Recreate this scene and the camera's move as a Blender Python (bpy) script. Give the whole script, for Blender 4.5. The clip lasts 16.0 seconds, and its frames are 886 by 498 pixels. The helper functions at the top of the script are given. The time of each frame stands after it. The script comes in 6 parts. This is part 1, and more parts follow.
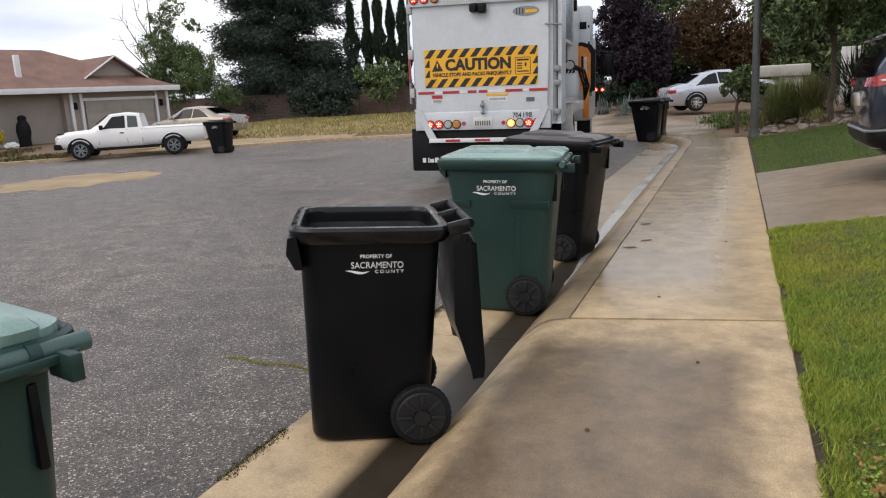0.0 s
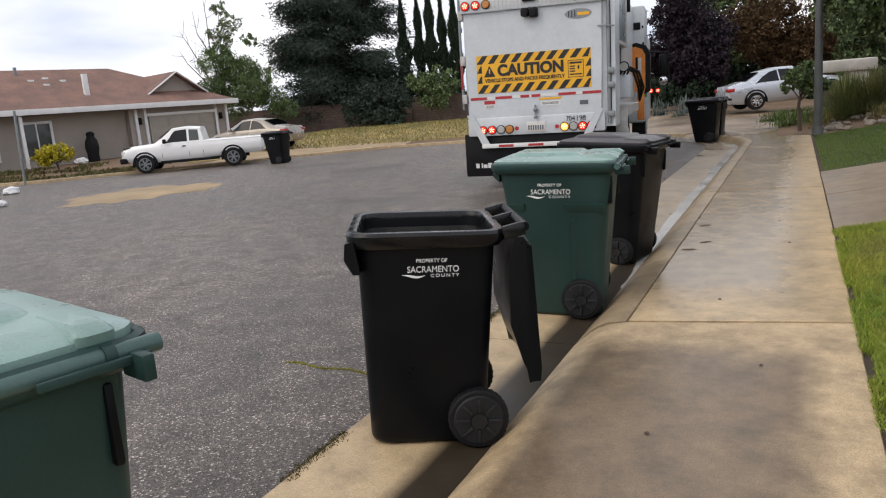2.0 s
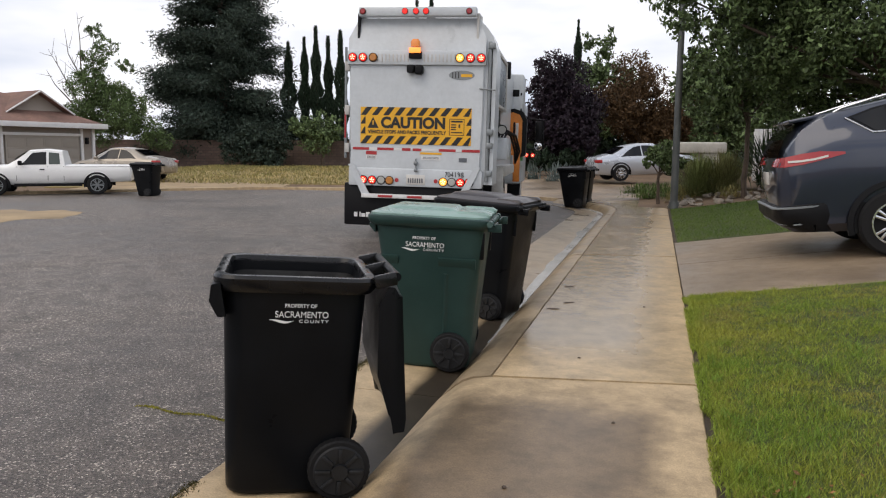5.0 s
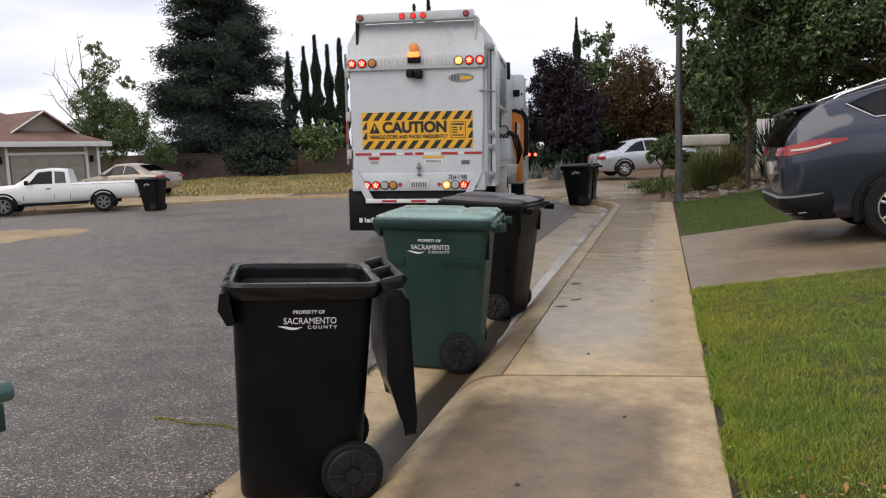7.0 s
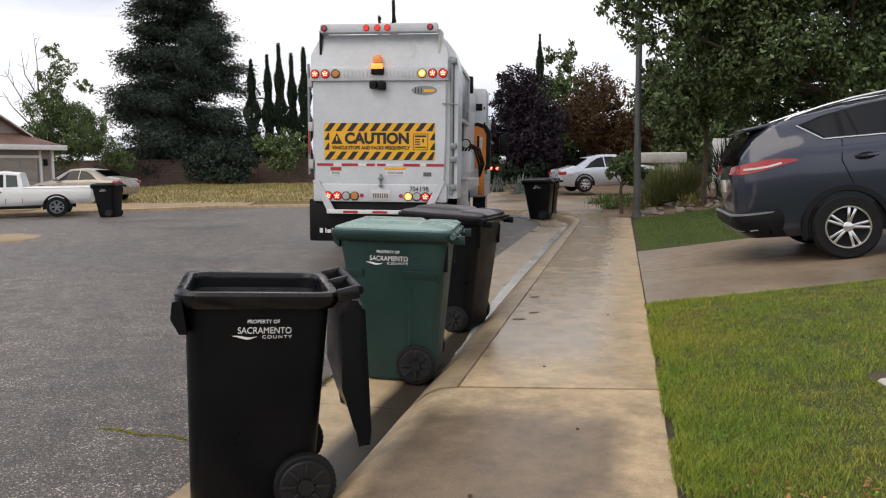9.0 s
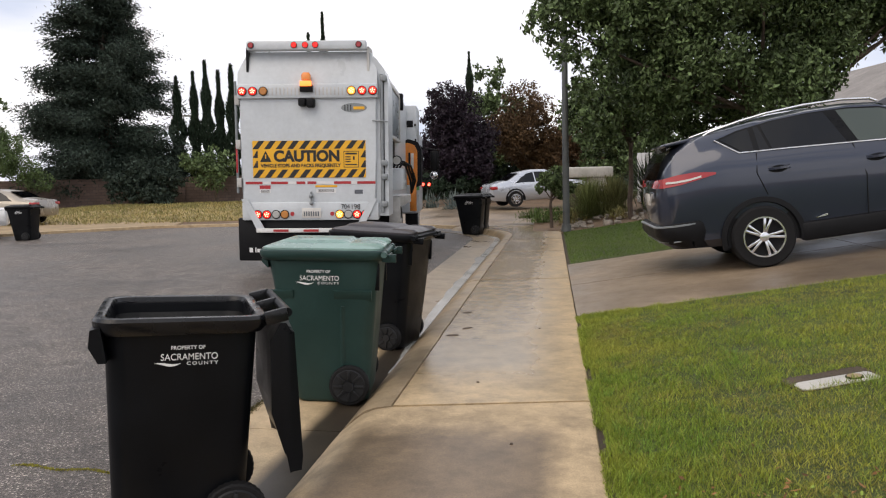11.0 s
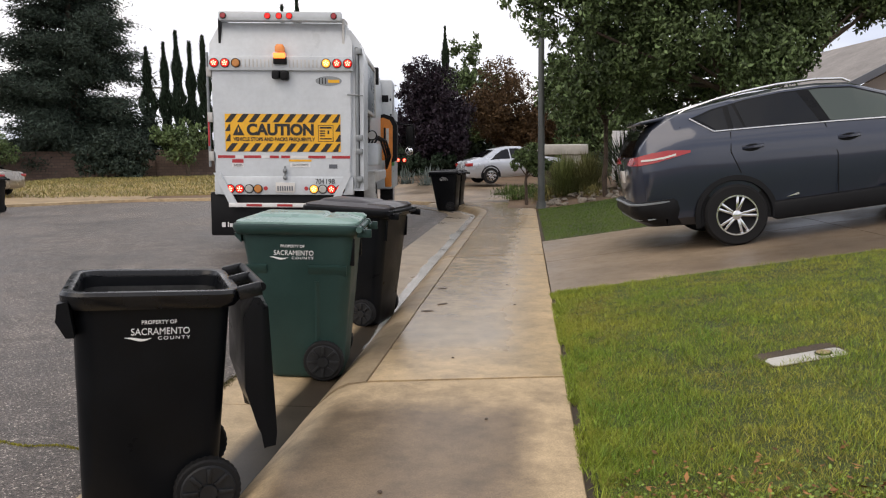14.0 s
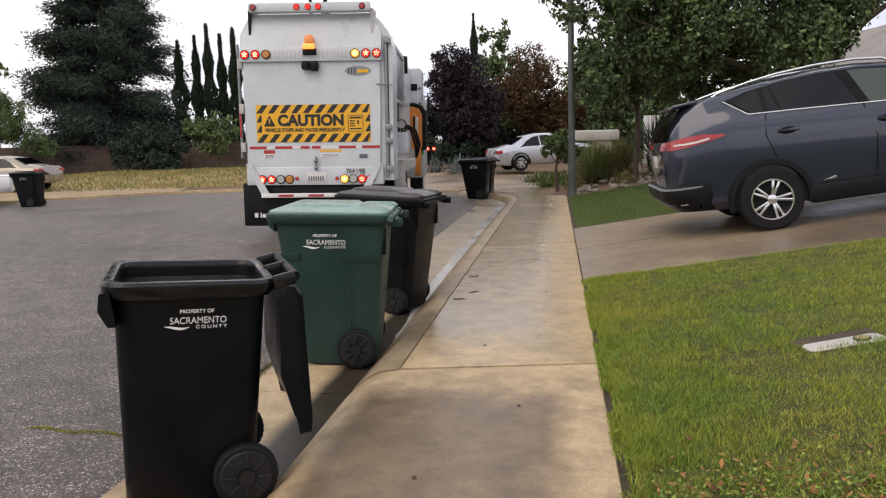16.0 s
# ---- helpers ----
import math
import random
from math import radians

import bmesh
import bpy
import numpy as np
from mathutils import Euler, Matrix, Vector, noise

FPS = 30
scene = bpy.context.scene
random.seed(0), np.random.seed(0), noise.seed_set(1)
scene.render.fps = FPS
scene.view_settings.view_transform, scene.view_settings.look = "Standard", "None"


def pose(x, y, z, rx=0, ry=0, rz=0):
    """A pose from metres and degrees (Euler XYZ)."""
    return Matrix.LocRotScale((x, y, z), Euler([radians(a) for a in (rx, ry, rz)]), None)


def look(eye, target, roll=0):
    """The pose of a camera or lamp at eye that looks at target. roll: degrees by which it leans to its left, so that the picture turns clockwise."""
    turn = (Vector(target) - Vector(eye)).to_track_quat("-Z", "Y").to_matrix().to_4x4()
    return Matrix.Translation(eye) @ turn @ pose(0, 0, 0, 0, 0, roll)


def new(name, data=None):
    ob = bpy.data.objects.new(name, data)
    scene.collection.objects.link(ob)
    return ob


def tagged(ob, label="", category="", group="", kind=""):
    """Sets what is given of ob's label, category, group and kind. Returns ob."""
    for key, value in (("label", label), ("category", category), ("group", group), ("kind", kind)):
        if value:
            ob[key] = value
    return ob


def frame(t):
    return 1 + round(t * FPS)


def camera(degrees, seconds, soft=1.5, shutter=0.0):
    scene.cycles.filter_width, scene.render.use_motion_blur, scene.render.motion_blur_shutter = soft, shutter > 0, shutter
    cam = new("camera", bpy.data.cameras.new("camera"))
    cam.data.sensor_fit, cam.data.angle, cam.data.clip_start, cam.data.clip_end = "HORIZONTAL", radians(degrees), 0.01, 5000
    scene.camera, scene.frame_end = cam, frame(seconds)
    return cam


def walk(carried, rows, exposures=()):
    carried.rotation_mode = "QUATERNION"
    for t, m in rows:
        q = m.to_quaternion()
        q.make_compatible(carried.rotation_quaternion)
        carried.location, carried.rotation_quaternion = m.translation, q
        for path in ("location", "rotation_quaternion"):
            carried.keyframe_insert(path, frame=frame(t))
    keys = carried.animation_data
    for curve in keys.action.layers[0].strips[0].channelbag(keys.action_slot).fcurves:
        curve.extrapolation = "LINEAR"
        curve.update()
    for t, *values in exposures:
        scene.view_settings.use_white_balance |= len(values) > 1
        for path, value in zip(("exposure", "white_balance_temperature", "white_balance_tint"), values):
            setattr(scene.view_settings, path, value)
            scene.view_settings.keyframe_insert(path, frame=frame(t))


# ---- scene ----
cam = camera(61.7, 16.0, 1.15)
PATH = [
    (0, (0.364, 0.323, 1.525), (0.246, 2.397, 1.098), -3.2),
    (0.5, (0.367, 0.293, 1.526), (0.217, 2.369, 1.127), -3.1),
    (1, (0.358, 0.300, 1.525), (0.198, 2.379, 1.137), -3.2),
    (1.5, (0.370, 0.296, 1.522), (0.095, 2.360, 1.125), -6.2),
    (2, (0.363, 0.300, 1.519), (0.091, 2.365, 1.120), -4.8),
    (2.5, (0.354, 0.300, 1.508), (0.064, 2.357, 1.088), -4.7),
    (3, (0.345, 0.303, 1.513), (0.071, 2.355, 1.056), -3.8),
    (3.5, (0.360, 0.299, 1.513), (0.173, 2.361, 1.054), -3.0),
    (4, (0.364, 0.300, 1.539), (0.286, 2.388, 1.179), -1.7),
    (4.5, (0.355, 0.289, 1.520), (0.402, 2.391, 1.250), 1.2),
    (5, (0.372, 0.277, 1.523), (0.461, 2.378, 1.250), 0.3),
    (5.2, (0.366, 0.275, 1.524), (0.465, 2.372, 1.233), -0.2),
    (7.3, (0.386, 0.253, 1.512), (0.454, 2.356, 1.250), -2.1),
    (7.5, (0.389, 0.266, 1.505), (0.463, 2.356, 1.161), -1.1),
    (7.7, (0.392, 0.271, 1.519), (0.497, 2.373, 1.261), -0.1),
    (8, (0.381, 0.270, 1.499), (0.512, 2.375, 1.285), 0.3),
    (8.2, (0.391, 0.250, 1.502), (0.525, 2.351, 1.250), -0.2),
    (10.3, (0.413, 0.229, 1.525), (0.677, 2.324, 1.333), -1.8),
    (10.5, (0.419, 0.240, 1.521), (0.689, 2.328, 1.278), -2.4),
    (11, (0.424, 0.239, 1.527), (0.791, 2.318, 1.336), -1.5),
    (11.5, (0.420, 0.259, 1.519), (0.865, 2.324, 1.341), -1.2),
    (12, (0.428, 0.264, 1.514), (0.871, 2.328, 1.319), -1.6),
    (12.5, (0.430, 0.259, 1.519), (0.874, 2.318, 1.278), -1.9),
    (13, (0.429, 0.268, 1.517), (0.878, 2.328, 1.295), -1.8),
    (13.5, (0.423, 0.308, 1.516), (0.850, 2.369, 1.258), -1.1),
    (14, (0.420, 0.271, 1.516), (0.856, 2.330, 1.257), -0.9),
    (14.5, (0.414, 0.286, 1.522), (0.848, 2.348, 1.287), -1.3),
    (15, (0.412, 0.270, 1.518), (0.833, 2.334, 1.278), -1.0),
    (15.5, (0.413, 0.283, 1.506), (0.765, 2.353, 1.209), -1.5),
    (16, (0.413, 0.257, 1.516), (0.762, 2.328, 1.226), -1.8),
]
walk(cam, [(t, look(eye, target, roll)) for t, eye, target, roll in PATH],
     [(0, 0.24, 7050, 13), (1, 0.21, 7050, 13), (3, 0.22, 7100, 13), (3.7, 0.25, 7100, 13), (4.3, 0.2, 7100, 13), (5, 0.07, 7100, 13), (8, 0.13, 7200, 13.5), (11, 0.21, 7250, 14), (12.5, 0.24, 7250, 14), (16, 0.24, 7350, 15)])


# ---- sky: bright overcast, one broad soft sun ----
world = bpy.data.worlds.new("overcast_sky")
scene.world = world
world.use_nodes = True
wn, wl = world.node_tree.nodes, world.node_tree.links
sky = wn.new("ShaderNodeTexSky")
sky.sky_type, sky.sun_disc = "NISHITA", False
sky.sun_elevation, sky.sun_rotation = radians(48), radians(215)
coord, clouds, cramp, mixer = wn.new("ShaderNodeTexCoord"), wn.new("ShaderNodeTexNoise"), wn.new("ShaderNodeValToRGB"), wn.new("ShaderNodeMixRGB")
stretch = wn.new("ShaderNodeMapping")
stretch.inputs["Scale"].default_value = (1.0, 1.0, 3.5)
clouds.inputs["Scale"].default_value, clouds.inputs["Detail"].default_value = 2.2, 5
cramp.color_ramp.elements[0].position, cramp.color_ramp.elements[0].color = 0.37, (5.2, 6.1, 7.9, 1)
cramp.color_ramp.elements[1].position, cramp.color_ramp.elements[1].color = 0.6, (9.3, 9.8, 10.6, 1)
mixer.inputs[0].default_value = 0.93
wl.new(coord.outputs["Generated"], stretch.inputs["Vector"])
wl.new(stretch.outputs[0], clouds.inputs["Vector"])
wl.new(clouds.outputs["Fac"], cramp.inputs["Fac"])
wl.new(sky.outputs[0], mixer.inputs[1])
wl.new(cramp.outputs["Color"], mixer.inputs[2])
wl.new(mixer.outputs[0], wn["Background"].inputs[0])
wn["Background"].inputs[1].default_value = 0.115
sun = new("sun", bpy.data.lights.new("sun", "SUN"))
sun.data.energy, sun.data.angle, sun.data.color = 1.0, radians(48), (1.0, 0.93, 0.82)
sun.matrix_world = look((-20, -20, 30), (0, 0, 0))


# ---- materials ----
def nodes_of(name, rough, metal=0.0):
    m = bpy.data.materials.new(name)
    m.use_nodes = True
    n, l = m.node_tree.nodes, m.node_tree.links
    b = n["Principled BSDF"]
    b.inputs["Roughness"].default_value, b.inputs["Metallic"].default_value = rough, metal
    return m, n, l, b


def noise_of(n, l, scale, detail=6, rough=0.6, where="Object"):
    co, tex = n.new("ShaderNodeTexCoord"), n.new("ShaderNodeTexNoise")
    tex.inputs["Scale"].default_value, tex.inputs["Detail"].default_value, tex.inputs["Roughness"].default_value = scale, detail, rough
    l.new(co.outputs[where], tex.inputs["Vector"])
    return tex.outputs["Fac"]


def ramp_of(n, l, fac, *stops):
    r = n.new("ShaderNodeValToRGB")
    while len(r.color_ramp.elements) < len(stops):
        r.color_ramp.elements.new(0.5)
    for e, (p, c) in zip(r.color_ramp.elements, stops):
        e.position = p
        e.color = (*c, 1) if isinstance(c, tuple) else (c, c, c, 1)
    l.new(fac, r.inputs["Fac"])
    return r.outputs["Color"]


def mix_of(n, l, kind, fac, a, b):
    m = n.new("ShaderNodeMixRGB")
    m.blend_type = kind
    for s, v in zip(m.inputs, (fac, a, b)):
        if isinstance(v, (int, float)):
            s.default_value = v if s.type == "VALUE" else (v, v, v, 1)
        elif isinstance(v, tuple):
            s.default_value = (*v, 1)
        else:
            l.new(v, s)
    return m.outputs[0]


def bump_of(n, l, b, height, strength, distance=0.01):
    k = n.new("ShaderNodeBump")
    k.inputs["Strength"].default_value, k.inputs["Distance"].default_value = strength, distance
    l.new(height, k.inputs["Height"])
    l.new(k.outputs[0], b.inputs["Normal"])


def surface(name, colour, rough=0.6, vary=0.25, big=1.5, small=40.0, bump=0.2, metal=0.0, rough_vary=0.12, coat=0.0, dist=0.01, spec=0.5, coat_rough=0.18):
    """Colour with stains at one scale, grain at another, uneven gloss and fine relief."""
    m, n, l, b = nodes_of(name, rough, metal)
    f1, f2 = noise_of(n, l, big), noise_of(n, l, small, 4)
    c1 = ramp_of(n, l, f1, (0.3, tuple(c * (1 - vary) for c in colour)), (0.7, tuple(min(1, c * (1 + vary)) for c in colour)))
    c2 = ramp_of(n, l, f2, (0.25, 1 - vary * 0.7), (0.75, 1 + vary * 0.5))
    l.new(mix_of(n, l, "MULTIPLY", 1.0, c1, c2), b.inputs["Base Color"])
    l.new(ramp_of(n, l, f1, (0.3, max(0.02, rough - rough_vary)), (0.7, min(1, rough + rough_vary))), b.inputs["Roughness"])
    if bump:
        bump_of(n, l, b, f2, bump, dist)
    b.inputs["Coat Weight"].default_value, b.inputs["Coat Roughness"].default_value = coat, coat_rough
    b.inputs["Specular IOR Level"].default_value = spec
    return m


def asphalt_material():
    m, n, l, b = nodes_of("damp_asphalt", 0.5)
    co, vor = n.new("ShaderNodeTexCoord"), n.new("ShaderNodeTexVoronoi")
    vor.inputs["Scale"].default_value = 120
    l.new(co.outputs["Object"], vor.inputs["Vector"])
    split = n.new("ShaderNodeSeparateColor")
    l.new(vor.outputs["Color"], split.inputs[0])
    stones = ramp_of(n, l, split.outputs[0], (0.0, (0.036, 0.029, 0.025)), (0.5, (0.098, 0.081, 0.069)), (0.9, (0.185, 0.155, 0.134)), (0.975, (0.6, 0.53, 0.46)))
    big = noise_of(n, l, 0.35, 5)
    mid = noise_of(n, l, 3.0, 6)
    tone = ramp_of(n, l, big, (0.34, 0.64), (0.66, 1.34))
    tone2 = ramp_of(n, l, mid, (0.32, 0.66), (0.68, 1.32))
    fine = ramp_of(n, l, noise_of(n, l, 32.0, 6, 0.7), (0.32, 0.55), (0.68, 1.4))
    stones = mix_of(n, l, "MULTIPLY", 0.85, stones, fine)
    l.new(mix_of(n, l, "MULTIPLY", 1.0, mix_of(n, l, "MULTIPLY", 1.0, stones, tone), tone2), b.inputs["Base Color"])
    l.new(ramp_of(n, l, big, (0.3, 0.38), (0.7, 0.62)), b.inputs["Roughness"])
    bump_of(n, l, b, vor.outputs["Distance"], 0.6, 0.012)
    return m


def concrete_material(name, dry, wet, bias=0.5, scale=0.55, channel=None, gloss=0.1, soft=0.1, spots=(0.66, 1.24), matt=0.55):
    """Concrete, damp in patches; channel: the offset beyond which rain water and painted shade darken it."""
    m, n, l, b = nodes_of(name, 0.5)
    damp = noise_of(n, l, scale, 4, 0.5)
    blot = noise_of(n, l, 4.0, 8, 0.68)
    grain = noise_of(n, l, 110.0, 3)
    soak = mix_of(n, l, "MIX", 0.25, damp, blot)
    if channel is not None:
        co, sep = n.new("ShaderNodeTexCoord"), n.new("ShaderNodeSeparateXYZ")
        l.new(co.outputs["Object"], sep.inputs[0])
        span = n.new("ShaderNodeMapRange")
        span.inputs["From Min"].default_value, span.inputs["From Max"].default_value = channel - 0.2, channel + 0.14
        l.new(sep.outputs["X"], span.inputs["Value"])
        soak = mix_of(n, l, "MIX", 0.75, soak, span.outputs[0])
    mask = ramp_of(n, l, soak, (bias - soft, 0.0), (bias + soft, 1.0))
    base = mix_of(n, l, "MIX", mask, dry, wet)
    base = mix_of(n, l, "MULTIPLY", 1.0, base, ramp_of(n, l, blot, (0.3, spots[0]), (0.7, spots[1])))
    base = mix_of(n, l, "MULTIPLY", 1.0, base, ramp_of(n, l, grain, (0.3, 0.8), (0.7, 1.15)))
    l.new(base, b.inputs["Base Color"])
    l.new(mix_of(n, l, "MIX", mask, matt, gloss), b.inputs["Roughness"])
    bump_of(n, l, b, mix_of(n, l, "MIX", 0.5, grain, blot), 0.12, 0.004)
    return m


def pavement_material(name, dry, wet, edges, gloss, matt=0.6, tone=(0.6, 1.25), bias=0.42, soft=0.13, rim_share=0.42):
    """Concrete that dries from its edges inwards; edges: (axis, from, to) ranges over which it grows dry."""
    m, n, l, b = nodes_of(name, 0.5)
    co, sep = n.new("ShaderNodeTexCoord"), n.new("ShaderNodeSeparateXYZ")
    l.new(co.outputs["Object"], sep.inputs[0])
    big, blot, grain = noise_of(n, l, 0.9, 5, 0.55), noise_of(n, l, 5.5, 8, 0.7), noise_of(n, l, 140.0, 3)
    rim = None
    for axis, a, c in edges:
        span = n.new("ShaderNodeMapRange")
        span.inputs["From Min"].default_value, span.inputs["From Max"].default_value = a, c
        l.new(sep.outputs[axis], span.inputs["Value"])
        rim = span.outputs[0] if rim is None else mix_of(n, l, "LIGHTEN", 1.0, rim, span.outputs[0])
    cloud = mix_of(n, l, "MIX", 0.28, big, blot)
    mask = ramp_of(n, l, mix_of(n, l, "MIX", rim_share, cloud, rim), (bias - soft, 0.0), (bias + soft, 1.0))
    base = mix_of(n, l, "MIX", mask, wet, dry)
    base = mix_of(n, l, "MULTIPLY", 1.0, base, ramp_of(n, l, blot, (0.3, tone[0]), (0.7, tone[1])))
    base = mix_of(n, l, "MULTIPLY", 1.0, base, ramp_of(n, l, grain, (0.3, 0.72), (0.7, 1.2)))
    pits = ramp_of(n, l, noise_of(n, l, 26.0, 6, 0.75), (0.28, 0.45), (0.36, 1.0))
    l.new(mix_of(n, l, "MULTIPLY", 0.8, base, pits), b.inputs["Base Color"])
    l.new(mix_of(n, l, "MIX", mask, gloss, matt), b.inputs["Roughness"])
    bump_of(n, l, b, mix_of(n, l, "MIX", 0.6, grain, blot), 0.14, 0.004)
    return m


def leaf_material(name, colour, vary=0.5, rough=0.55, through_light=0.25):
    m, n, l, b = nodes_of(name, rough)
    geo = n.new("ShaderNodeNewGeometry")
    c = ramp_of(n, l, geo.outputs["Random Per Island"], (0.0, tuple(v * (1 - vary) for v in colour)), (0.6, colour), (1.0, tuple(min(1, v * (1 + vary)) for v in colour)))
    l.new(c, b.inputs["Base Color"])
    b.inputs["Specular IOR Level"].default_value = 0.2
    return m


def glow(name, colour, power):
    m, n, l, b = nodes_of(name, 0.25)
    b.inputs["Base Color"].default_value = (*colour, 1)
    b.inputs["Emission Color"].default_value, b.inputs["Emission Strength"].default_value = (*colour, 1), power
    return m


def glass_material(name, tint, rough=0.04, spec=0.5, coat=0.0):
    m, n, l, b = nodes_of(name, rough)
    b.inputs["Base Color"].default_value = (*tint, 1)
    b.inputs["Specular IOR Level"].default_value = spec
    b.inputs["Coat Weight"].default_value = coat
    return m


def turf_material(name, lush, dry):
    """Blades that vary one by one, and turn yellow in patches."""
    m, n, l, b = nodes_of(name, 0.6)
    b.inputs["Specular IOR Level"].default_value = 0.25
    geo = n.new("ShaderNodeNewGeometry")
    patch = ramp_of(n, l, noise_of(n, l, 0.9, 5, 0.6), (0.42, 0.0), (0.72, 0.75))
    tone = ramp_of(n, l, geo.outputs["Random Per Island"], (0.0, 0.55), (0.6, 1.0), (1.0, 1.5))
    l.new(mix_of(n, l, "MULTIPLY", 1.0, mix_of(n, l, "MIX", patch, lush, dry), tone), b.inputs["Base Color"])
    return m


ASPHALT = asphalt_material()
PAVE = pavement_material("damp_concrete", (0.48, 0.352, 0.208), (0.195, 0.135, 0.08), (("X", 0.22, 0.56), ("X", -0.72, -0.98), ("Y", 4.25, 4.9), ("Y", 2.4, 1.2)), 0.4, rim_share=0.5, bias=0.4)
WETPAVE = pavement_material("wet_concrete", (0.53, 0.385, 0.22), (0.29, 0.215, 0.128), (("X", -0.02, 0.55), ("Y", 6.0, 4.85)), 0.2, matt=0.4, bias=0.48, soft=0.18)
KERBSTONE = concrete_material("damp_kerb_concrete", (0.4, 0.3, 0.185), (0.2, 0.148, 0.092), 0.5, 2.2, gloss=0.32, soft=0.2, spots=(0.52, 1.3))
GUTTER = concrete_material("gutter_concrete", (0.36, 0.28, 0.185), (0.23, 0.175, 0.115), 0.5, 0.7, gloss=0.22, soft=0.18)
# Dark band at the kerb foot: soaked concrete, with the shade there coloured in.
CHANNEL = concrete_material("soaked_shaded_gutter_concrete", (0.5, 0.37, 0.22), (0.045, 0.034, 0.023), 0.5, 0.9, channel=-1.2, gloss=0.36)
DRIVE = concrete_material("driveway_concrete", (0.32, 0.238, 0.16), (0.16, 0.118, 0.08), 0.5, 0.4, gloss=0.3)
DARKSOIL = surface("wet_dark_soil", (0.07, 0.05, 0.033), 0.9, 0.5, 5, 60, 0.8)
SOIL = surface("dry_soil", (0.17, 0.11, 0.065), 0.95, 0.35, 0.8, 25, 0.6)
TURF = surface("turf_base", (0.05, 0.066, 0.013), 0.95, 0.45, 1.2, 60, 0.8)
STRAW = surface("dry_grass", (0.33, 0.25, 0.11), 0.95, 0.35, 0.25, 6, 0.8)
SAND = surface("sandy_patch", (0.34, 0.25, 0.15), 0.95, 0.25, 1.0, 30, 0.5)
BLACK = surface("black_plastic", (0.0048, 0.0055, 0.007), 0.36, 0.25, 3, 220, 0.15, dist=0.002, spec=0.14)
BLACK_IN = surface("black_plastic_inside", (0.02, 0.02, 0.02), 0.5, 0.6, 9, 60, 0.1, dist=0.002)
GREEN = surface("green_plastic", (0.015, 0.041, 0.037), 0.42, 0.2, 2.5, 220, 0.15, dist=0.002, spec=0.3)
GRIPGREEN = surface("green_grip", (0.05, 0.1, 0.092), 0.4, 0.2, 3, 160, 0.15, dist=0.002)
# Lid green lightened in the colour to carry the sky's reflection.
LIDGREEN = surface("sky_paled_green_lid", (0.19, 0.3, 0.272), 0.28, 0.2, 3, 160, 0.15, dist=0.002)
LIDDARK = surface("worn_dark_lid", (0.03, 0.026, 0.03), 0.36, 0.3, 3, 160, 0.15, dist=0.002)
TYRE = surface("rubber", (0.009, 0.009, 0.01), 0.75, 0.3, 6, 120, 0.3, dist=0.003, spec=0.25)
WHEELGREY = surface("wheel_plastic", (0.012, 0.013, 0.015), 0.5, 0.3, 8, 120, 0.2, dist=0.002, spec=0.35)
WHITE = surface("truck_white", (0.53, 0.565, 0.595), 0.36, 0.09, 1.3, 14, 0.01, coat=0.2)
WHITEDIRTY = surface("road_grimed_white", (0.5, 0.49, 0.47), 0.5, 0.22, 2.0, 12, 0.05)
WHITETRIM = surface("white_trim", (0.68, 0.68, 0.68), 0.6, 0.08, 2, 20, 0.05)
LETTER = surface("white_lettering", (0.8, 0.8, 0.8), 0.6, 0.05, 5, 60, 0.0)
GUNMETAL = surface("slate_car_paint", (0.023, 0.03, 0.052), 0.3, 0.06, 0.8, 300, 0.0, metal=0.5, coat=1.0, rough_vary=0.03, coat_rough=0.04)
SILVER = surface("silver_car_paint", (0.5, 0.53, 0.58), 0.3, 0.05, 0.8, 300, 0.0, metal=0.5, coat=0.7)
CARWHITE = surface("white_car_paint", (0.8, 0.8, 0.79), 0.32, 0.05, 0.8, 60, 0.0, coat=0.5)
CHAMPAGNE = surface("champagne_car_paint", (0.34, 0.3, 0.25), 0.3, 0.05, 0.8, 200, 0.0, metal=0.4, coat=0.6)
TRIM = surface("black_trim", (0.007, 0.0072, 0.0085), 0.5, 0.2, 4, 120, 0.1, spec=0.16)
CHROME = surface("bright_metal", (0.75, 0.75, 0.76), 0.2, 0.05, 4, 80, 0.0, metal=1.0, rough_vary=0.05)
GLASS = glass_material("dark_car_glass", (0.005, 0.006, 0.008), 0.04, 0.3)
PALEGLASS = glass_material("pale_car_glass", (0.06, 0.075, 0.068), 0.04, 0.4)
REDLENS = glass_material("red_lens", (0.36, 0.018, 0.02), 0.15, 0.5, 0.5)
CLEARLENS = glass_material("clear_lens", (0.6, 0.58, 0.55), 0.15)
REDTAPE = surface("red_tape", (0.4, 0.025, 0.03), 0.4, 0.1, 6, 60, 0.0)
AMBER = surface("amber_sign", (0.78, 0.4, 0.02), 0.4, 0.06, 2, 60, 0.0)
INK = surface("black_ink", (0.012, 0.012, 0.012), 0.5, 0.1, 5, 60, 0.0)
ORANGE = surface("orange_arm_paint", (0.62, 0.2, 0.03), 0.45, 0.2, 4, 50, 0.1)
STEEL = surface("galvanised_steel", (0.24, 0.26, 0.27), 0.5, 0.15, 3, 40, 0.05, metal=0.6)
REDGLOW, AMBERGLOW = glow("lit_red_lamp", (0.85, 0.02, 0.015), 0.75), glow("lit_amber_lamp", (1.0, 0.42, 0.06), 1.0)
LED = glow("lit_diodes", (1.0, 0.55, 0.35), 2.5)
HOTGLOW = glow("lit_warning_lamp", (1.0, 0.24, 0.05), 1.7)
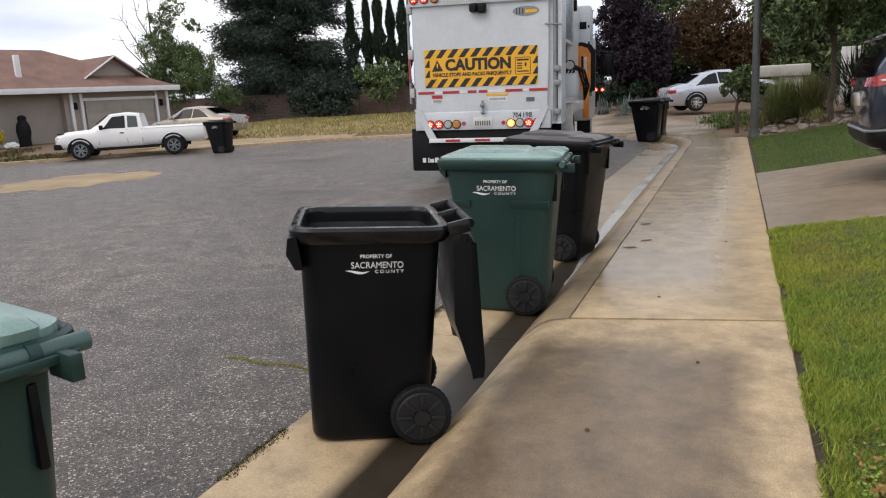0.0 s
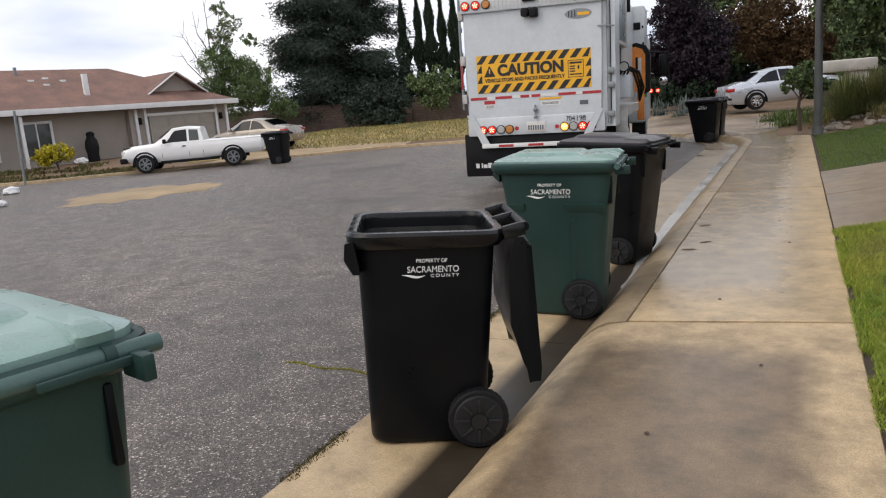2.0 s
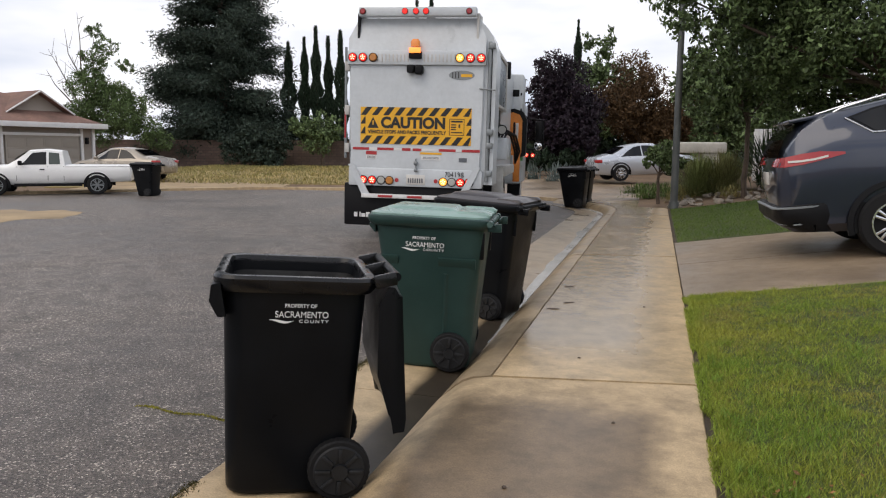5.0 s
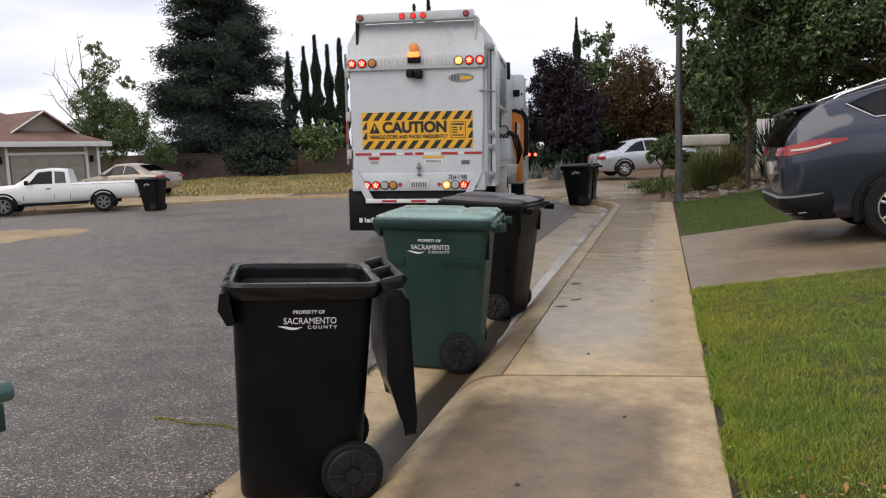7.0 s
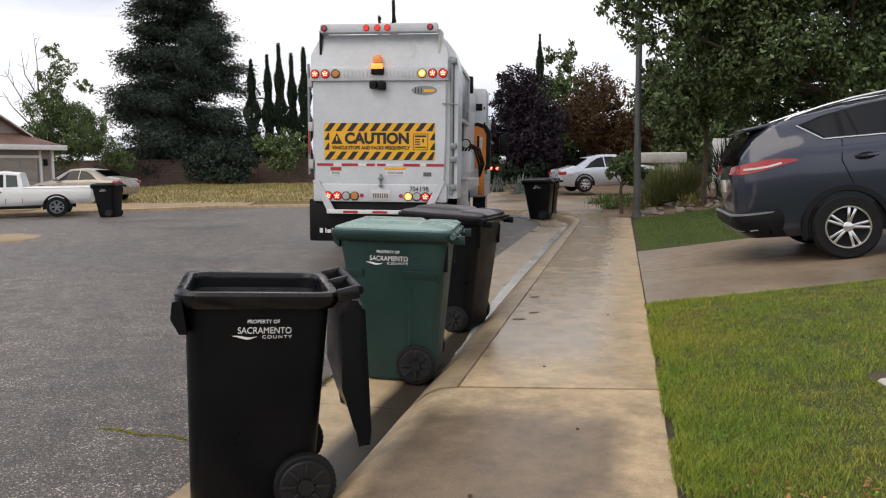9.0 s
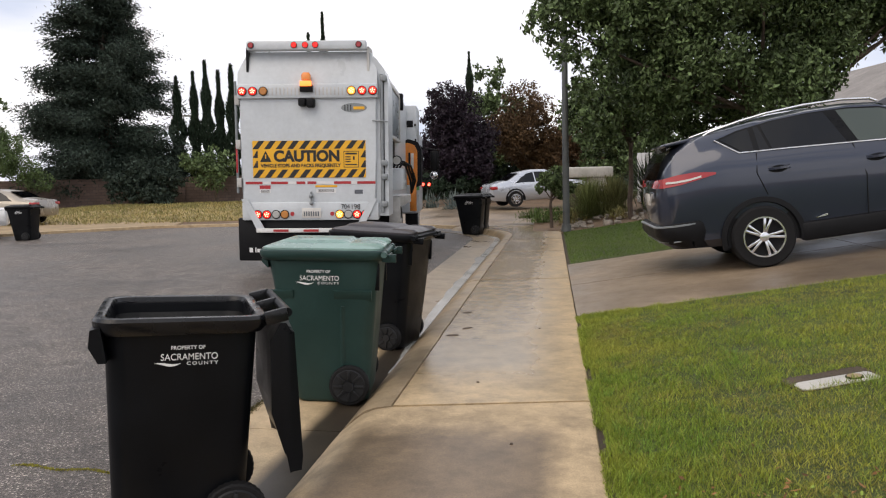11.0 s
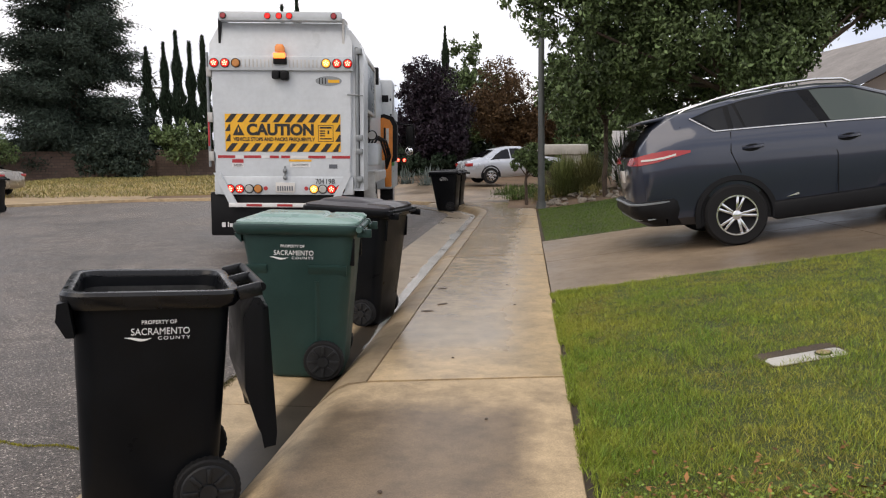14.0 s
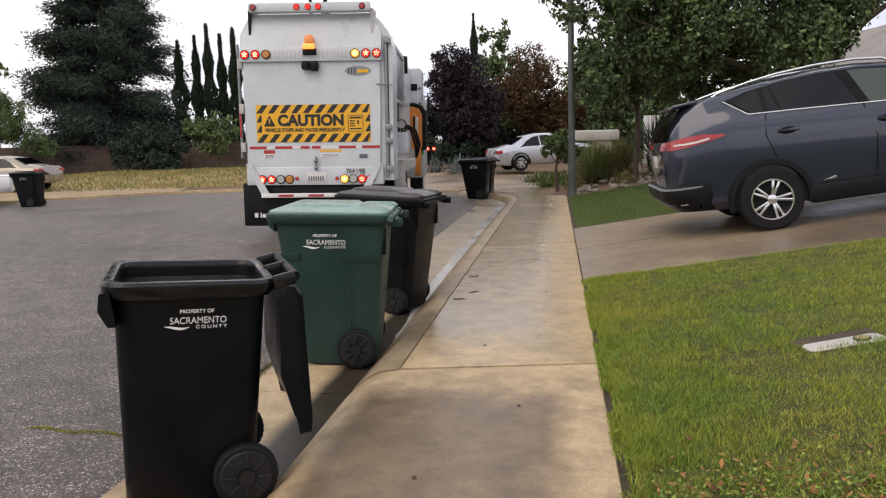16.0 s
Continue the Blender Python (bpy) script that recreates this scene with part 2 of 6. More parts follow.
BEACON = glow("amber_beacon_lens", (0.62, 0.2, 0.04), 0.25)
LAMPAMBER = glass_material("unlit_amber_lens", (0.5, 0.2, 0.05), 0.2)
LAMPCLEAR = glass_material("unlit_clear_lens", (0.4, 0.4, 0.38), 0.2)
STUCCO = surface("taupe_stucco", (0.31, 0.27, 0.238), 0.9, 0.1, 0.8, 60, 0.3)
DOORTAN = surface("garage_door_tan", (0.31, 0.28, 0.245), 0.7, 0.08, 0.8, 30, 0.05)
SHINGLE = surface("brown_shingles", (0.2, 0.115, 0.09), 0.9, 0.3, 1.0, 9, 0.6, dist=0.03)
GREYROOF = surface("grey_shingles", (0.25, 0.23, 0.215), 0.9, 0.25, 1.0, 9, 0.6, dist=0.03)
BARK = surface("bark", (0.09, 0.065, 0.05), 0.9, 0.35, 3, 25, 0.8, dist=0.02)
ROCK = surface("field_stone", (0.27, 0.235, 0.195), 0.85, 0.3, 4, 30, 0.5)
PAINTBLUE = surface("fascia_slate", (0.1, 0.11, 0.13), 0.6, 0.1, 2, 20, 0.05)
WINDOWGLASS = glass_material("house_window_glass", (0.05, 0.055, 0.055))
PALECONCRETE = surface("pale_concrete", (0.5, 0.48, 0.44), 0.7, 0.15, 3, 50, 0.2)


def block_material():
    m, n, l, b = nodes_of("brown_block", 0.9)
    co, br = n.new("ShaderNodeTexCoord"), n.new("ShaderNodeTexBrick")
    mp = n.new("ShaderNodeMapping")
    mp.inputs["Rotation"].default_value = (radians(90), 0, 0)
    br.inputs["Scale"].default_value, br.inputs["Brick Width"].default_value, br.inputs["Row Height"].default_value = 1.0, 0.4, 0.2
    br.inputs["Mortar Size"].default_value = 0.012
    br.inputs["Color1"].default_value, br.inputs["Color2"].default_value, br.inputs["Mortar"].default_value = (0.115, 0.08, 0.068, 1), (0.15, 0.107, 0.09, 1), (0.085, 0.065, 0.058, 1)
    l.new(co.outputs["Object"], mp.inputs["Vector"])
    l.new(mp.outputs[0], br.inputs["Vector"])
    stain = ramp_of(n, l, noise_of(n, l, 0.35, 5), (0.3, 0.75), (0.7, 1.25))
    l.new(mix_of(n, l, "MULTIPLY", 1.0, br.outputs["Color"], stain), b.inputs["Base Color"])
    return m


BLOCK = block_material()
# Pale base colour paints the sky's glare onto the water film.
GLARE_WATER = surface("gutter_water_glare", (0.42, 0.41, 0.38), 0.2, 0.15, 1.0, 18, 0.4, dist=0.01, spec=1.0, rough_vary=0.06)
GLOSSBLACK = surface("worn_glossy_black_plastic", (0.006, 0.0065, 0.008), 0.26, 0.4, 6, 90, 0.2, dist=0.002, spec=0.36)


# ---- builders ----
def mesh_of(name, bm, material, smooth=False):
    me = bpy.data.meshes.new(name)
    bmesh.ops.recalc_face_normals(bm, faces=bm.faces)
    if smooth:
        for f in bm.faces:
            f.smooth = True
        for e in bm.edges:
            if len(e.link_faces) == 2 and e.calc_face_angle(0) > radians(38):
                e.smooth = False
    bm.to_mesh(me)
    bm.free()
    me.materials.append(material)
    return me


def part(name, bm, material, parent=None, label="", smooth=True):
    ob = new(name, mesh_of(name, bm, material, smooth))
    ob.parent = parent
    return tagged(ob, label)


def soft_box(bm, lo, hi, bevel=0.0, m=None):
    made = bmesh.ops.create_cube(bm, size=1)["verts"]
    for v in made:
        v.co = Vector([(a + b) / 2 + c * (b - a) for a, b, c in zip(lo, hi, v.co)])
    if bevel:
        edges = list({e for v in made for e in v.link_edges})
        made = bmesh.ops.bevel(bm, geom=edges, offset=bevel, segments=2, affect="EDGES", profile=0.5)["verts"]
    if m:
        bmesh.ops.transform(bm, matrix=m, verts=list(made))
    return made


def boxed(name, material, lo, hi, parent=None, bevel=0.0, label="", m=None):
    bm = bmesh.new()
    soft_box(bm, lo, hi, bevel, m)
    return part(name, bm, material, parent, label)


def rod(bm, a, b, r0, r1=None, seg=12):
    a, b = Vector(a), Vector(b)
    turn = (b - a).to_track_quat("Z", "Y").to_matrix().to_4x4()
    return bmesh.ops.create_cone(bm, cap_ends=True, segments=seg, radius1=r0, radius2=r0 if r1 is None else r1, depth=(b - a).length,
                                 matrix=Matrix.Translation((a + b) / 2) @ turn)["verts"]


def rodded(name, material, a, b, r0, parent=None, r1=None, seg=14, label=""):
    bm = bmesh.new()
    rod(bm, a, b, r0, r1, seg)
    return part(name, bm, material, parent, label)


def loft(bm, rings, caps=True):
    """Skin over rings that have equally many points."""
    vs = [[bm.verts.new(p) for p in ring] for ring in rings]
    n = len(vs[0])
    for a, b in zip(vs, vs[1:]):
        for i in range(n):
            bm.faces.new((a[i], a[(i + 1) % n], b[(i + 1) % n], b[i]))
    if caps:
        bm.faces.new(vs[0][::-1])
        bm.faces.new(vs[-1])
    return vs


def rounded(x0, x1, y0, y1, z, r, k=4):
    """A ring: a rectangle with rounded corners."""
    pts = []
    for cx, cy, a0 in ((x1 - r, y1 - r, 0), (x0 + r, y1 - r, 90), (x0 + r, y0 + r, 180), (x1 - r, y0 + r, 270)):
        for i in range(k + 1):
            a = radians(a0 + 90 * i / k)
            pts.append((cx + r * math.cos(a), cy + r * math.sin(a), z))
    return pts


def prism(bm, outline, a, b, axis="y"):
    """A flat outline pushed from a to b along an axis."""
    put = {"x": lambda p, q, d: (d, p, q), "y": lambda p, q, d: (p, d, q), "z": lambda p, q, d: (p, q, d)}[axis]
    loft(bm, [[put(p, q, a) for p, q in outline], [put(p, q, b) for p, q in outline]])


def lettering(name, words, size, material, m, parent, label="", align="LEFT", wide=1.0, bold=0.0, space=1.0):
    cu = bpy.data.curves.new(name, "FONT")
    cu.body, cu.size, cu.align_x, cu.extrude, cu.offset, cu.space_character = words, size, align, 0.0015, bold, space
    tmp = bpy.data.objects.new(name, cu)
    me = bpy.data.meshes.new_from_object(tmp)
    bpy.data.objects.remove(tmp)
    bpy.data.curves.remove(cu)
    me.transform(Matrix.Diagonal((wide, 1, 1, 1)))
    me.materials.append(material)
    ob = new(name, me)
    ob.matrix_basis, ob.parent = m, parent
    return tagged(ob, label)


def scatter_quads(name, centres, u, v, material, parent=None):
    """Many small leaf-like quads in one mesh: centres and two half-axes, as arrays."""
    c, u, v = (np.asarray(a, dtype=np.float32) for a in (centres, u, v))
    n = len(c)
    co = np.stack([c - u, c + v * 0.55 - u * 0.1, c + u, c - v * 0.55 - u * 0.1], axis=1).reshape(-1, 3)
    me = bpy.data.meshes.new(name)
    me.vertices.add(4 * n)
    me.vertices.foreach_set("co", co.ravel())
    me.loops.add(4 * n)
    me.loops.foreach_set("vertex_index", np.arange(4 * n, dtype=np.int32))
    me.polygons.add(n)
    me.polygons.foreach_set("loop_start", np.arange(0, 4 * n, 4, dtype=np.int32))
    me.update(calc_edges=True)
    me.materials.append(material)
    ob = new(name, me)
    ob.parent = parent
    return ob


def fitted(name, words, width, height, material, m, parent, label="", bold=0.0, space=1.0):
    """Lettering stretched to a width and a capital height, from its left foot."""
    ob = lettering(name, words, 1.0, material, m, parent, label, bold=bold, space=space)
    co = np.empty(len(ob.data.vertices) * 3, dtype=np.float32)
    ob.data.vertices.foreach_get("co", co)
    co = co.reshape(-1, 3)
    lo, hi = co.min(0), co.max(0)
    ob.data.transform(Matrix.Diagonal((width / (hi[0] - lo[0]), height / (hi[1] - lo[1]), 1, 1)) @ Matrix.Translation((-lo[0], -lo[1], 0)))
    return ob


# ---- ground, in the street's own frame: o across to the right, s along the kerb ----
STREET = pose(0, 0, 0, 0, 0, -18.43)
KERB_FOOT, KERB_BACK, EDGE, ROAD_EDGE = -1.012, -0.69, 0.562, -1.715
SLOPE = 0.14


def rise(o, s):
    """Height of the right-hand gardens over the road."""
    w = 0.012 * noise.noise(Vector((o * 0.9, s * 0.9, 0)))
    d = max(0.0, o - EDGE)
    return 0.125 + SLOPE * min(d, 6.5) + 0.02 * max(0.0, d - 6.5) + w * min(1, d * 2)


def street(o, s, z=0.0):
    return STREET @ Vector((o, s, z))


FAR_X = (-80, -17, -15, -13, -11, -9, -5.3, -2.8, 1, 4, 5.4, 6.2, 60)
FAR_Y = (20, 25, 26.3, 26.9, 28.2, 29.6, 30.9, 30.3, 29.2, 25.8, 22.8, 22.0, 22.0)


def yard(x, y):
    """Height of the yards beyond the far kerb."""
    f = (y - np.interp(x, FAR_X, FAR_Y)) / 16
    f = max(0.0, min(1.0, f))
    return 0.02 + 0.4 * f * f * (3 - 2 * f) + 0.03 * noise.noise(Vector((x * 0.3, y * 0.3, 4)))


def grid_sheet(name, material, xs, ys, height, m=None, skirt=0.0):
    bm = bmesh.new()
    vs = [[bm.verts.new((x, y, height(x, y))) for x in xs] for y in ys]
    for a, b in zip(vs, vs[1:]):
        for i in range(len(xs) - 1):
            bm.faces.new((a[i], a[i + 1], b[i + 1], b[i]))
    if skirt:
        edge = [e for e in bm.edges if e.is_boundary]
        down = bmesh.ops.extrude_edge_only(bm, edges=edge)["geom"]
        for v in down:
            if isinstance(v, bmesh.types.BMVert):
                v.co.z -= skirt
    ob = part(name, bm, material)
    if m:
        ob.matrix_basis = m
    return ob


def steps(a, b, n):
    return [a + (b - a) * i / n for i in range(n + 1)]


def flat(name, material, outline, z, thick=0.1):
    bm = bmesh.new()
    loft(bm, [[(x, y, z - thick) for x, y in outline], [(x, y, z) for x, y in outline]])
    return part(name, bm, material, smooth=False)


tagged(grid_sheet("ground", SOIL, [-1500, -300, -60, 0, 60, 300, 1500], [-1500, -300, -60, 0, 60, 300, 1500], lambda x, y: -0.12),
       "bare dry earth reaching to the horizon", "ground", kind="structure")
road_outline = [tuple(street(ROAD_EDGE, s)[:2]) for s in (-40, 0, 8, 16, 21)] + [(5.6, 22.6)] + list(zip(FAR_X, FAR_Y))[10:0:-1] + [(-80, 20), (-80, -40)]
tagged(flat("road", ASPHALT, road_outline, 0.0), "damp dark grey asphalt of a quiet court, worn and speckled", "road", kind="structure")
north = tagged(grid_sheet("yard_ground", SOIL, steps(-60, 60, 80), steps(19, 110, 60), lambda x, y: yard(x, y) if y >= np.interp(x, FAR_X, FAR_Y) + 0.3 else -0.04),
               "bare brown yards beyond the far kerb", "yard", kind="structure")


def drape(name, material, xs, near, far, n, off, label, category):
    """A cover lying on the yards between two lines y = near(x) and y = far(x)."""
    bm = bmesh.new()
    vs = []
    for x in xs:
        a, b = near(x), far(x)
        vs.append([bm.verts.new((x, y, yard(x, y) + off)) for y in steps(a, b, n)])
    for a, b in zip(vs, vs[1:]):
        for i in range(n):
            bm.faces.new((a[i], b[i], b[i + 1], a[i + 1]))
    down = bmesh.ops.extrude_edge_only(bm, edges=[e for e in bm.edges if e.is_boundary])["geom"]
    for v in down:
        if isinstance(v, bmesh.types.BMVert):
            v.co.z -= 0.35
    return tagged(part(name, bm, material), label, category, kind="structure")


def kerb_line(x):
    return float(np.interp(x, FAR_X, FAR_Y))


drape("dry_grass", STRAW, steps(-14, 4.5, 40), lambda x: kerb_line(x) + 3.4, lambda x: 55.9, 24, 0.05, "straw-yellow dry grass before the block wall", "grass")
drape("gravel_drive", SAND, steps(-12.5, -5, 24), lambda x: kerb_line(x) + 0.3, lambda x: 36.5 - 0.25 * (x + 17), 16, 0.07, "tan gravel drive where a car stands", "driveway")
drape("far_driveway", DRIVE, steps(3.0, 9.5, 20), lambda x: kerb_line(x) + 0.3, lambda x: 33.0, 16, 0.08, "worn tan concrete drive beyond the truck", "driveway")
drape("far_kerb", PAVE, steps(-40, 5.0, 120), lambda x: kerb_line(x) - 0.05, lambda x: kerb_line(x) + 0.32, 2, 0.08, "pale low kerb round the far side of the court", "kerb")

# gutter, kerb and pavement
pavement = tagged(new("pavement"), "damp tan concrete pavement with a rolled kerb", "pavement", kind="structure")
pavement.matrix_basis = STREET
JOINTS = (-7.0, -1.2, 4.83, 10.78, 14.93, 18.0, 21.6, 23.4)


def bend(o, s):
    """The kerb curves to the left at its far end."""
    return o - 0.11 * max(0.0, s - 19.3) ** 2 * max(0.0, min(1.0, (EDGE - o) / (EDGE - KERB_BACK)))


def skew(s):
    """The joints run a little aslant over the pavement."""
    return float(np.interp(s, (0.0, 4.8, 10.8, 15.0), (0.1, 0.14, 0.1, 0.02)))


def pan(o):
    """Height of the gutter, which falls towards the kerb."""
    return 0.014 - 0.044 * (o - ROAD_EDGE) / (KERB_FOOT - ROAD_EDGE)


def run(bm, profile, s0, s1, n, wobble=0.0):
    rings = []
    for i in range(n + 1):
        s = s0 + (s1 - s0) * i / n
        chip = 0.007 if i in (0, n) and wobble else 0.0
        ring = []
        for o, z in profile:
            ring.append((bend(o, s) + wobble * noise.noise(Vector((s * 2.3, o * 7, 1))), s + skew(s) * (o - KERB_BACK) + chip * noise.noise(Vector((o * 9, s, 3))), z))
        rings.append(ring)
    loft(bm, rings)


PANS = JOINTS[:3] + (7.3,) + JOINTS[3:]
for s0, s1 in zip(PANS, PANS[1:]):
    a, b = s0 + 0.004, s1 - 0.004
    bm = bmesh.new()
    run(bm, [(ROAD_EDGE, -0.1)] + [(o, pan(o)) for o in (ROAD_EDGE, -1.6, -1.45, -1.3, -1.15, KERB_FOOT - 0.002)] + [(KERB_FOOT - 0.002, -0.1)], a, b, 24, 0.005)
    part("gutter_pan", bm, CHANNEL if s0 < 7 else GUTTER, pavement)
for s0, s1 in zip(JOINTS, JOINTS[1:]):
    a, b = s0 + (0.015 if s0 < 6 else 0.024), s1 - (0.015 if s1 < 6 else 0.024)
    if s0 < 4:
        bm = bmesh.new()
        run(bm, [(KERB_FOOT, -0.1), (KERB_FOOT, -0.03), (-0.962, 0.012), (-0.91, 0.053), (-0.86, 0.086), (-0.8, 0.111), (-0.7, 0.125), (EDGE - 0.03, 0.13), (EDGE - 0.008, 0.126), (EDGE, 0.11), (EDGE, -0.1)], a, b, 40, 0.006)
        part("slab", bm, PAVE, pavement)
    else:
        bm = bmesh.new()
        run(bm, [(KERB_FOOT, -0.1), (KERB_FOOT, -0.03), (-0.965, 0.012), (-0.92, 0.056), (-0.87, 0.092), (-0.81, 0.115), (KERB_BACK - 0.009, 0.125), (KERB_BACK - 0.004, 0.118), (KERB_BACK - 0.004, -0.1)], a, b, 30, 0.006)
        part("kerb_stone", bm, KERBSTONE, pavement)
        bm = bmesh.new()
        run(bm, [(KERB_BACK + 0.003, -0.1), (KERB_BACK + 0.003, 0.12), (KERB_BACK + 0.01, 0.128), (EDGE - 0.03, 0.13), (EDGE - 0.008, 0.126), (EDGE, 0.11), (EDGE, -0.1)], a, b, 30, 0.006)
        part("slab", bm, WETPAVE, pavement)

bm = bmesh.new()
film = []
for i in range(301):
    s = 6.2 + 16.4 * i / 300
    w = 0.012 + 0.15 * max(0.0, min(1.0, (s - 6.5) / 2.5)) * (0.7 + 0.9 * abs(noise.noise(Vector((s * 0.9, 0, 5))))) + 0.012 * noise.noise(Vector((s * 5, 0, 9))) + 0.006 * noise.noise(Vector((s * 17, 0, 2)))
    film.append([(bend(KERB_FOOT, s) + dx, s, z) for dx, z in ((0.004, -0.05), (0.004, pan(KERB_FOOT - w) + 0.003), (-max(0.008, w), pan(KERB_FOOT - w) + 0.003), (-max(0.008, w), -0.05))])
loft(bm, film)
water = part("gutter_water_glare", bm, GLARE_WATER)
water.matrix_basis = STREET
tagged(water, "thin film of rain water along the kerb, sky glare in its pale colour", "water", kind="structure")
edging = tagged(grid_sheet("soil_strip", DARKSOIL, [EDGE - 0.02, EDGE + 0.03, EDGE + 0.09], steps(-7, 20, 90), lambda o, s: 0.105 + 0.012 * noise.noise(Vector((o * 40, s * 8, 0))), STREET),
                "dark bare soil along the pavement's edge", "soil", kind="structure")
lawn_near = tagged(grid_sheet("lawn", TURF, steps(EDGE + 0.05, 14, 60), steps(-7, 7.95, 60), rise, STREET, 0.2), "mown green lawn with fallen leaves and bare patches", "lawn", kind="structure")
lawn_far = tagged(grid_sheet("lawn", TURF, steps(EDGE + 0.05, 9, 40), steps(12.6, 19.9, 30), rise, STREET, 0.2), "short green lawn beyond the driveway", "lawn", kind="structure")
driveway = tagged(new("driveway"), "sloping stained concrete driveway with a crack across it", "driveway", kind="structure")
driveway.matrix_basis = STREET
for o0, o1 in ((EDGE + 0.008, 4.1), (4.112, 7.6), (7.612, 14)):
    for s0, s1 in ((7.96, 10.19), (10.21, 12.59)):
        bm = bmesh.new()
        rings = []
        for o in steps(o0, o1, 10):
            z = 0.124 + SLOPE * min(o - EDGE, 6.5) + 0.02 * max(0, o - EDGE - 6.5)
            rings.append([(o, s0, z - 0.15), (o, s1, z - 0.15), (o, s1, z), (o, s0, z)])
        loft(bm, rings)
        part("slab", bm, DRIVE, driveway)


def bed_z(o, s):
    return 0.12 + 0.135 * min(7.0, max(0, o - 0.5)) + 0.045 * (s - 19.9)


bed = tagged(grid_sheet("garden_bed", SOIL, steps(-0.2, 12, 40), steps(19.9, 27, 30), lambda o, s: bed_z(o, s) - 0.02 + 0.05 * noise.noise(Vector((o, s, 2))), STREET, 0.3),
             "stony brown garden bed at the pavement's end", "garden bed", kind="structure")


# sandy patch on the road
bm = bmesh.new()
ring_rng = random.Random(5)
rings = []
wob = [1 + 0.22 * ring_rng.uniform(-1, 1) for _ in range(28)]
for f, z in ((1.0, 0.004), (0.82, 0.022), (0.5, 0.034), (0.15, 0.04)):
    rings.append([(-9.5 + 1.75 * f * wob[i] * math.cos(i * math.tau / 28), 17.8 + 1.9 * f * wob[i] * math.sin(i * math.tau / 28), z) for i in range(28)])
loft(bm, rings)
tagged(part("sand_patch", bm, SAND), "thin patch of tan sand and litter on the asphalt", "sand", kind="stuff")

# ---- grass blades ----
BLADE = turf_material("grass_blade", (0.198, 0.28, 0.036), (0.42, 0.38, 0.06))
DRYBLADE = turf_material("straw_blade", (0.2, 0.19, 0.07), (0.46, 0.33, 0.13))
gr = np.random.default_rng(3)


def blades(name, o, s, z, tall, wide, material, label, m=STREET):
    n = len(o)
    ang, lean = gr.uniform(0, math.tau, n), gr.normal(0, 0.6, (n, 2))
    h = tall * gr.uniform(0.5, 1.3, n)
    c = np.stack([o, s, z + h / 2 - 0.004], 1)
    u = np.stack([lean[:, 0] * h / 2, lean[:, 1] * h / 2, h / 2], 1)
    v = np.stack([np.cos(ang), np.sin(ang), 0 * ang], 1) * (wide * gr.uniform(0.6, 1.4, n))[:, None]
    ob = scatter_quads(name, c, u, v, material)
    ob.matrix_basis = m
    return tagged(ob, label, "grass", kind="stuff")


def rises(o, s):
    return np.array([rise(a, b) for a, b in zip(o, s)])


LID_O, LID_S = 1.95, 4.84


def in_lid(o, s):
    """Inside the meter box's lid."""
    c, d = math.cos(radians(11)), math.sin(radians(11))
    p, q = (o - LID_O) * c + (s - LID_S) * d, -(o - LID_O) * d + (s - LID_S) * c
    return (np.abs(p) < 0.235) & (q > -0.04) & (q < 0.18)


N = 430000
go = EDGE + 0.06 + 7.5 * gr.random(N) ** 1.75
gs = 0.9 + 7.02 * gr.random(N) ** 1.15
clump = np.array([noise.noise(Vector((a * 1.7, b * 1.7, 3))) for a, b in zip(go, gs)])
bare = np.array([noise.noise(Vector((a * 3.6, b * 3.6, 12))) for a, b in zip(go, gs)])
keep = ~in_lid(go, gs) & ~((gs < 3.3) & (bare > 0.24))
go, gs, clump = go[keep], gs[keep], clump[keep]
gz = rises(go, gs)
ee, es = EDGE - 0.015 + 0.1 * gr.random(9000) ** 1.3, 0.6 + 7.3 * gr.random(9000)
keep = np.array([noise.noise(Vector((b * 2.2, 0, 6))) for b in es]) + 0.3 * gr.random(9000) > 0.02
blades("edge_grass", ee[keep], es[keep], np.full(int(keep.sum()), 0.112), 0.045, 0.0035, BLADE, "grass growing over the pavement's edge")
yellow = (clump + 0.35 * gr.standard_normal(len(go)) < -0.45) | (gr.random(len(go)) < 0.06)
tuft = np.array([noise.noise(Vector((a * 7, b * 7, 5))) for a, b in zip(go, gs)])
tall = 0.031 * (1 + 0.9 * np.clip(tuft + 0.5 * clump, -0.6, 0.7))
blades("lawn_grass", go[~yellow], gs[~yellow], gz[~yellow], tall[~yellow], 0.0024, BLADE, "short green lawn grass")
blades("dry_lawn_grass", go[yellow], gs[yellow], gz[yellow], tall[yellow], 0.0026, leaf_material("yellowed_blade", (0.3, 0.27, 0.07), 0.5, 0.8), "yellowed blades among the lawn grass")
N = 70000
go, gs = EDGE + 0.06 + 7.5 * gr.random(N), 12.62 + 7.2 * gr.random(N)
blades("lawn_grass", go, gs, rises(go, gs), 0.034, 0.0055, turf_material("far_lawn_blade", (0.085, 0.15, 0.02), (0.13, 0.18, 0.026)), "short green lawn grass beyond the driveway")
# longer tufts along the pavement's edge
N = 3500
go, gs = EDGE + 0.03 + np.abs(gr.normal(0, 0.05, N)), 1.2 + 6.7 * gr.random(N)
blades("edge_grass", go, gs, np.full(N, 0.11), 0.06, 0.004, BLADE, "ragged grass tufts along the pavement's edge")
N = 26000
gx, gy = gr.uniform(-14, 4.5, N), gr.uniform(33, 55.5, N)
